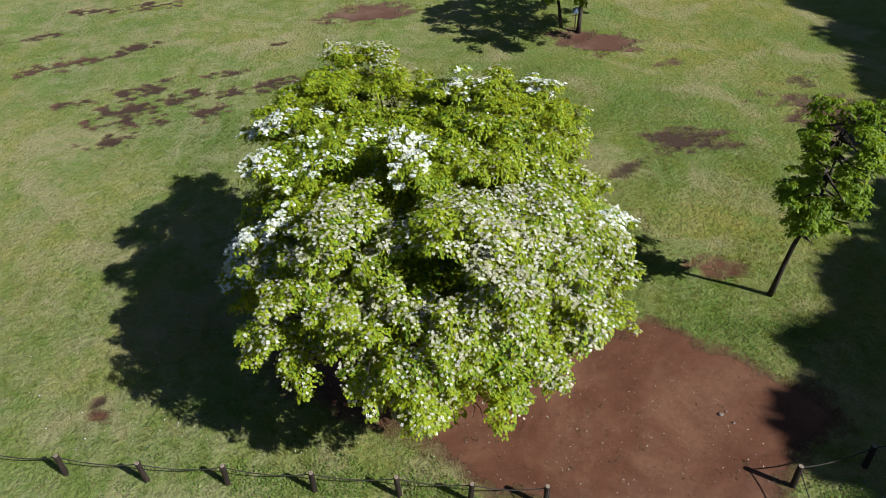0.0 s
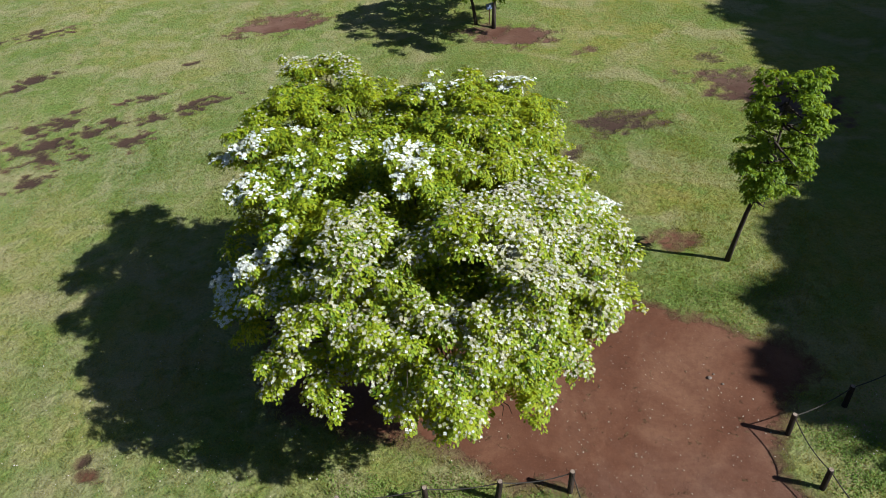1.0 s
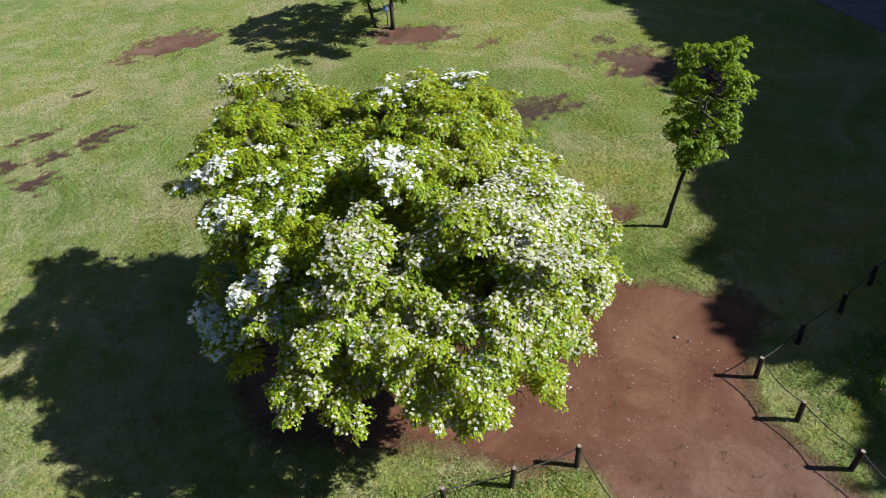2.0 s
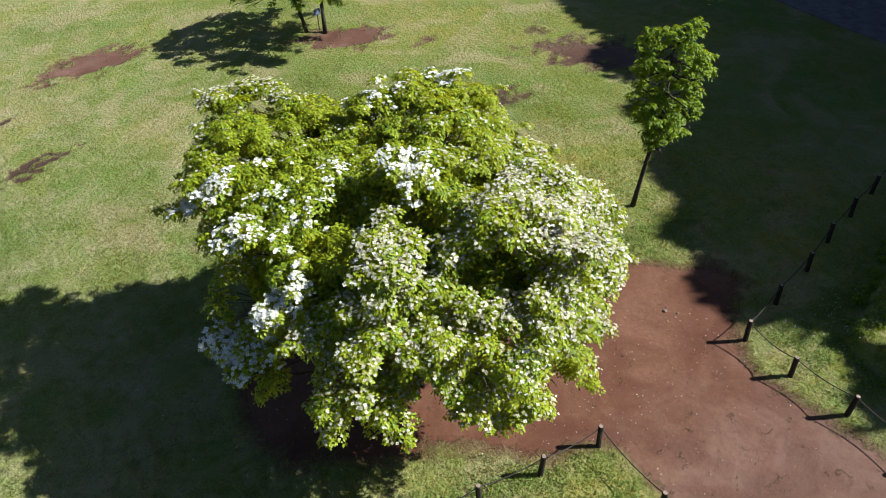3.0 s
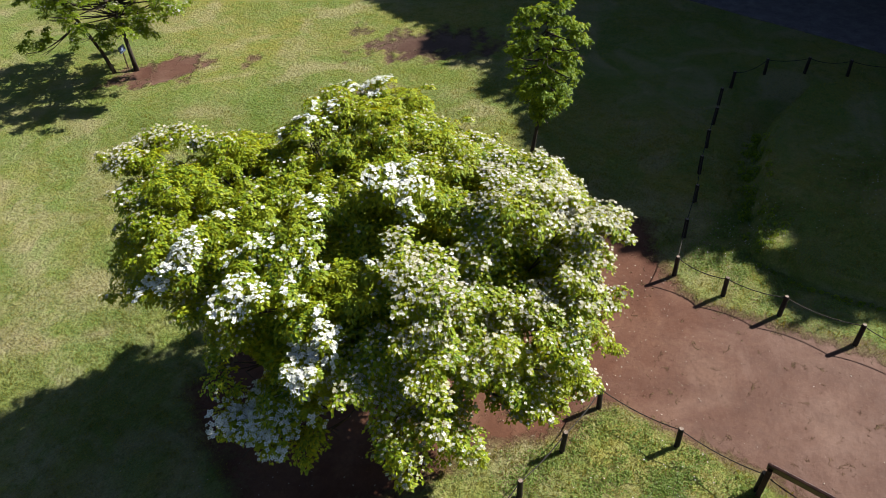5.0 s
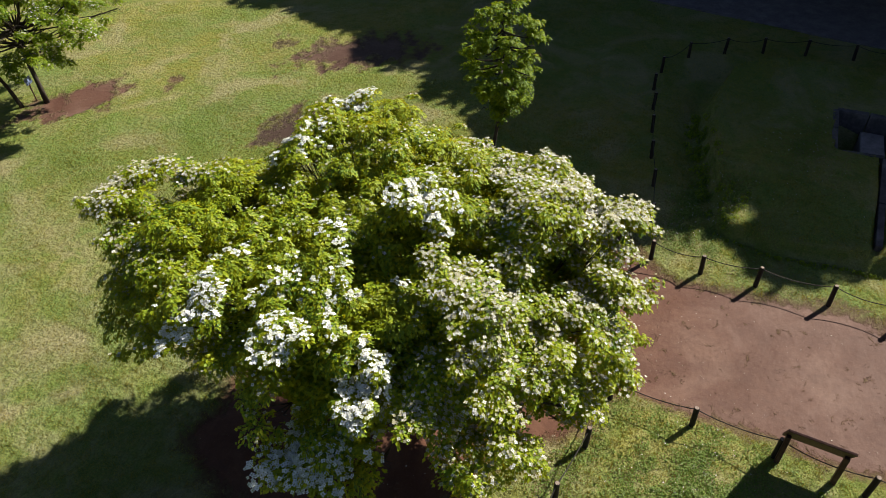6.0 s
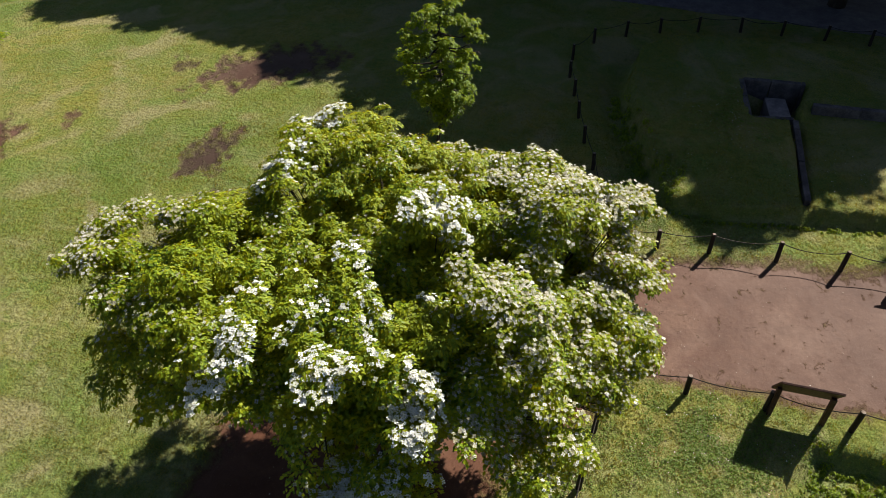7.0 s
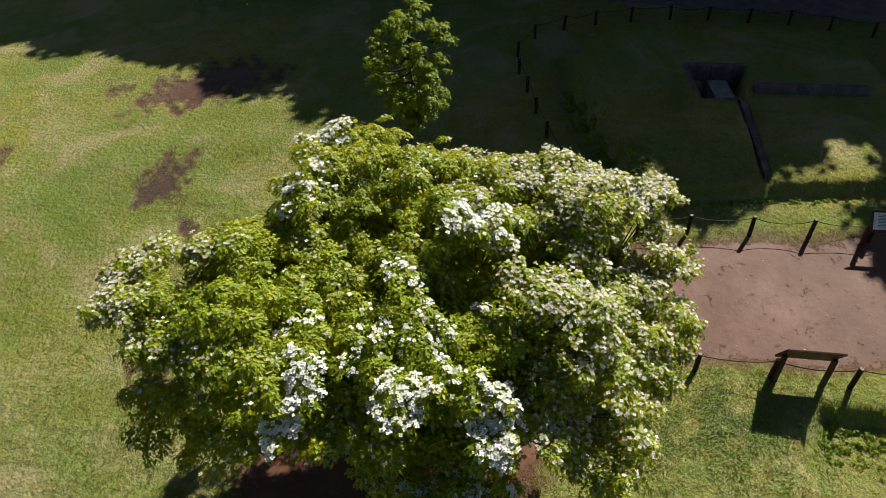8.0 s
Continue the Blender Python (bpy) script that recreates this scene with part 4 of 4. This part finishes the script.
# ---- road and stonework ----
def build_road():
    bm = bmesh.new()
    pts = [((22.6, 40.0), (30.0, 42.0)), ((23.0, 12.0), (28.5, 14.0)), ((22.8, 4.0), (28.0, 5.0)), ((22.3, 0.0), (27.5, 0.0)), ((21.6, -6.0), (26.8, -7.0)), ((20.6, -13.0), (26.0, -15.0)), ((18.0, -30.0), (24.0, -33.0))]
    rows = [[bm.verts.new((*p, 0.06)) for p in r] for r in pts]
    low = [[bm.verts.new((*p, -0.2)) for p in r] for r in pts]
    for a, b, c, d in zip(rows, rows[1:], low, low[1:]):
        bm.faces.new((a[0], a[1], b[1], b[0]))
        bm.faces.new((a[0], b[0], d[0], c[0]))
        bm.faces.new((a[1], c[1], d[1], b[1]))
    tagged(part("road", bm, ASPHALT), "pale worn asphalt road in tree shade", "road", kind="structure")


def stone_row(name, a, b, top_a, top_b, thick, label, depth=0.9, course=0.3, length=0.55, seed=1, mat=STONE):
    """A low wall of squared stones, each one a piece of its own."""
    rng = random.Random(seed)
    wall = tagged(new(name), label, "wall", kind="structure")
    a, b = Vector((*a, 0)), Vector((*b, 0))
    d = (b - a).normalized()
    total = (b - a).length
    turn = math.degrees(math.atan2(d.y, d.x))
    lean = -math.degrees(math.atan2(top_b - top_a, total))
    u = 0.0
    while u < total - 0.05:
        l = min(length * rng.uniform(0.75, 1.3), total - u)
        top = top_a + (top_b - top_a) * (u + l / 2) / total
        z = top
        while z > top - depth:
            h = course * rng.uniform(0.85, 1.15)
            c = a + d * (u + l / 2)
            part("stone", box_bm((l - 0.015, thick * rng.uniform(0.92, 1.05), h - 0.015), pose(c.x, c.y, z - h / 2, rng.uniform(-0.5, 0.5), lean + rng.uniform(-0.4, 0.4), turn + rng.uniform(-0.4, 0.4)), 0.02), mat, wall)
            z -= h
        u += l


build_road()
stone_row("stone_wall_court", (8.95, -7.60), (12.35, -7.42), 0.46, 0.87, 0.17, "low stone retaining wall beside the mound", 0.6, 0.62, 1.25, seed=2)
stone_row("stone_wall_back", (13.40, -8.0), (13.50, -11.5), 0.86, 0.86, 0.2, "stone retaining wall behind the sunken court", 0.6, 0.62, 1.5, seed=3)
stone_row("stone_wall_pit_east", (14.68, -6.0), (14.72, -7.9), 0.84, 0.84, 0.2, "stone lining of the sunken chamber", 1.35, 1.4, 1.0, seed=4)
stone_row("stone_wall_pit_north", (12.3, -6.15), (14.6, -5.98), 0.84, 0.86, 0.16, "stone lining of the sunken chamber", 1.35, 1.4, 1.1, seed=5)
stone_row("stone_wall_pit_west", (12.25, -6.2), (12.42, -7.4), 0.84, 0.86, 0.16, "stone lining of the sunken chamber", 1.35, 1.4, 0.7, seed=6)
tagged(part("stone_slab", box_bm((1.38, 0.64, 0.75), pose(13.85, -7.15, 0.0, 0, 4, 3), 0.05), STONE_PALE), "pale squared stone slab standing in the sunken chamber", "stone block")


# ---- grass, fallen bracts and pebbles ----
def build_grass():
    rng = np.random.RandomState(11)
    n = 810000
    x = np.concatenate([rng.normal(0.5, 7.5, n * 3 // 5), rng.uniform(-20, 23, n - n * 3 // 5)])
    y = np.concatenate([rng.normal(1.0, 7.5, n * 3 // 5), rng.uniform(-11, 27, n - n * 3 // 5)])
    tufts = waves(x, y, 16.0, 31) + 0.7 * waves(x, y, 38.0, 32)
    keep = bareness(x, y) + 0.15 * waves(x, y, 5.0, 21) + rng.uniform(-0.34, 0.34, n) - 0.10 * tufts < 0.42
    keep &= bareness(x, y) < 0.62
    x, y, tufts = x[keep], y[keep], tufts[keep]
    z = height(x, y)
    n = len(x)
    a = rng.uniform(0, 2 * math.pi, n)
    lean = rng.uniform(0.3, 1.1, n)
    tall = rng.uniform(0.018, 0.038, n) * (1 + 0.3 * waves(x, y, 1.3, 4)) * np.clip(1 + 0.55 * tufts, 0.4, 2.0)
    w = rng.uniform(0.006, 0.013, n)
    dx, dy = np.cos(a), np.sin(a)
    p0 = np.stack([x - dy * w, y + dx * w, z - 0.01], 1)
    p1 = np.stack([x + dy * w, y - dx * w, z - 0.01], 1)
    p2 = np.stack([x + dx * tall * lean, y + dy * tall * lean, z + tall], 1)
    verts = np.stack([p0, p1, p2], 1).reshape(-1, 3)
    ob = put("grass", quick_mesh("grass", verts, np.arange(3 * n), GRASS), kind="stuff")
    tagged(ob, "short sunlit lawn grass with thin worn places", "grass", kind="stuff")


def build_fallen():
    rng = np.random.RandomState(12)
    n = 1050
    a, r = rng.uniform(0, 2 * math.pi, n), 4.2 + rng.normal(scale=1.5, size=n)
    x, y = 0.8 + r * np.cos(a), -0.6 + r * np.sin(a)
    x[:70], y[:70] = rng.uniform(2.6, 6.4, 70), rng.uniform(-9, -2, 70)
    x[200:520], y[200:520] = rng.uniform(0.5, 6.6, 320), rng.uniform(-3.3, 1.2, 320)
    keep = bareness(x, y) > 0.5
    x, y = x[keep], y[keep]
    n = len(x)
    pos = np.stack([x, y, height(x, y) + 0.012], 1)
    v, t = leaf_arrays(pos, rng.normal(scale=0.25, size=(n, 3)) + np.array([0, 0, 1]), rng.normal(size=(n, 3)), 0.012 + 0.026 * rng.uniform(0, 1, n) ** 2, rng, 0.7)
    tagged(put("fallen_bracts", quick_mesh("fallen_bracts", v, t, PETAL)), "fallen white bracts scattered on the bare earth", "petals", kind="stuff")


def build_weeds():
    """Rank growth along the shaded banks."""
    rng = np.random.RandomState(14)
    spots = []
    for k in range(70):
        y0 = rng.uniform(-10.2, -3.9)
        edge = 8.42 + 0.20 * max(0.0, -8 - y0) - 0.30 * max(0.0, 1 - abs(y0 + 5.4) / 2.0)
        spots.append((edge - 0.14 + rng.normal(scale=0.04), y0, rng.uniform(0.03, 0.06)))
    for k in range(190):
        spots.append((1.0 + rng.normal(scale=0.3), rng.uniform(-10.0, -7.2), rng.uniform(0.025, 0.07)))
    for k in range(26):
        spots.append((9.1 + rng.normal(scale=0.45), -3.95 + rng.normal(scale=0.3), rng.uniform(0.04, 0.11)))
    for k in range(60):
        u = rng.uniform(0, 1)
        spots.append((9.6 + 4.2 * u + rng.normal(scale=0.15), -3.45 + 1.3 * u + rng.normal(scale=0.15), rng.uniform(0.06, 0.15)))
    V, T, off = [], [], 0
    for x, y, r in spots:
        n = int(60 * (r / 0.1) ** 1.3)
        d = unit(rng.normal(size=(n, 3)))
        pos = np.array([x, y, ground_z(x, y) + 0.4 * r]) + d * np.array([1, 1, 0.9]) * r
        v, t = leaf_arrays(pos, d + np.array([0, 0, 0.6]), d + np.array([0, 0, 0.7]), rng.uniform(0.04, 0.10, n), rng, 0.35)
        V.append(v)
        T.append(t + off)
        off += len(v)
    tagged(put("weeds", quick_mesh("weeds", np.concatenate(V), np.concatenate(T), LEAF_YOUNG)), "rank green weeds along the shaded banks", "weeds", kind="stuff")


def build_clover():
    """Small white clover heads in the turf."""
    rng = np.random.RandomState(15)
    xs, ys = [], []
    for cx, cy, sx, sy, n in ((9.0, -3.6, 0.8, 0.6, 150), (12.0, -5.6, 0.9, 0.7, 130), (-6.0, 0.5, 2.2, 1.5, 120), (1.2, -5.6, 0.9, 0.9, 90), (10.0, -9.0, 0.8, 0.8, 50), (-4.0, -1.6, 2.5, 0.5, 80)):
        xs.append(rng.normal(cx, sx, n))
        ys.append(rng.normal(cy, sy, n))
    x, y = np.concatenate(xs), np.concatenate(ys)
    keep = bareness(x, y) < 0.3
    x, y = x[keep], y[keep]
    n = len(x)
    pos = np.stack([x, y, height(x, y) + 0.05], 1)
    v, t = leaf_arrays(pos, rng.normal(scale=0.3, size=(n, 3)) + np.array([0, 0, 1]), rng.normal(size=(n, 3)), rng.uniform(0.020, 0.038, n), rng, 1.0)
    tagged(put("clover_flowers", quick_mesh("clover_flowers", v, t, PETAL)), "tiny white clover heads dotted through the grass", "flowers", kind="stuff")


def build_clover_mat():
    """Low round clover leaves that crowd the turf beside the path and on the mound."""
    rng = np.random.RandomState(16)
    xs, ys = [], []
    for cx, cy, sx, sy, n in ((1.0, -5.3, 0.9, 1.1, 26000), (9.2, -3.4, 0.9, 0.6, 12000), (-1.5, -2.9, 2.6, 0.5, 12000), (12.0, -5.6, 0.9, 0.7, 6000), (7.6, -4.2, 0.45, 1.2, 9000), (7.4, 0.9, 1.0, 0.5, 7000)):
        xs.append(rng.normal(cx, sx, n))
        ys.append(rng.normal(cy, sy, n))
    x, y = np.concatenate(xs), np.concatenate(ys)
    keep = (bareness(x, y) < 0.3) & (waves(x, y, 5.0, 41) + 0.6 * waves(x, y, 14.0, 42) + rng.normal(scale=0.9, size=len(x)) > 0.2)
    x, y = x[keep], y[keep]
    n = len(x)
    pos = np.stack([x, y, height(x, y) + rng.uniform(0.015, 0.05, n)], 1)
    v, t = leaf_arrays(pos, rng.normal(scale=0.45, size=(n, 3)) + np.array([0, 0, 1]), rng.normal(size=(n, 3)), rng.uniform(0.022, 0.044, n), rng, 0.9)
    tagged(put("clover_leaves", quick_mesh("clover_leaves", v, t, LEAF_CLOVER)), "low mat of round green clover leaves in the turf", "clover", kind="stuff")


build_grass()
build_weeds()
build_clover()
build_clover_mat()
build_fallen()
for x, y, s in ((5.80, -1.2, 0.045), (6.0, -1.4, 0.026), (5.93, -1.12, 0.022)):
    bm = bmesh.new()
    bmesh.ops.create_icosphere(bm, subdivisions=2, radius=s)
    for v in bm.verts:
        v.co = Vector((v.co.x * 1.3, v.co.y, v.co.z * 0.6)) * (1 + 0.18 * noise.noise(v.co * 22))
    ob = part("pebble", bm, PEBBLE, smooth=True)
    ob.location = (x, y, ground_z(x, y) + s * 0.3)
    tagged(ob, "pale grey pebble on the bare earth", "stone", "pebbles on the path")
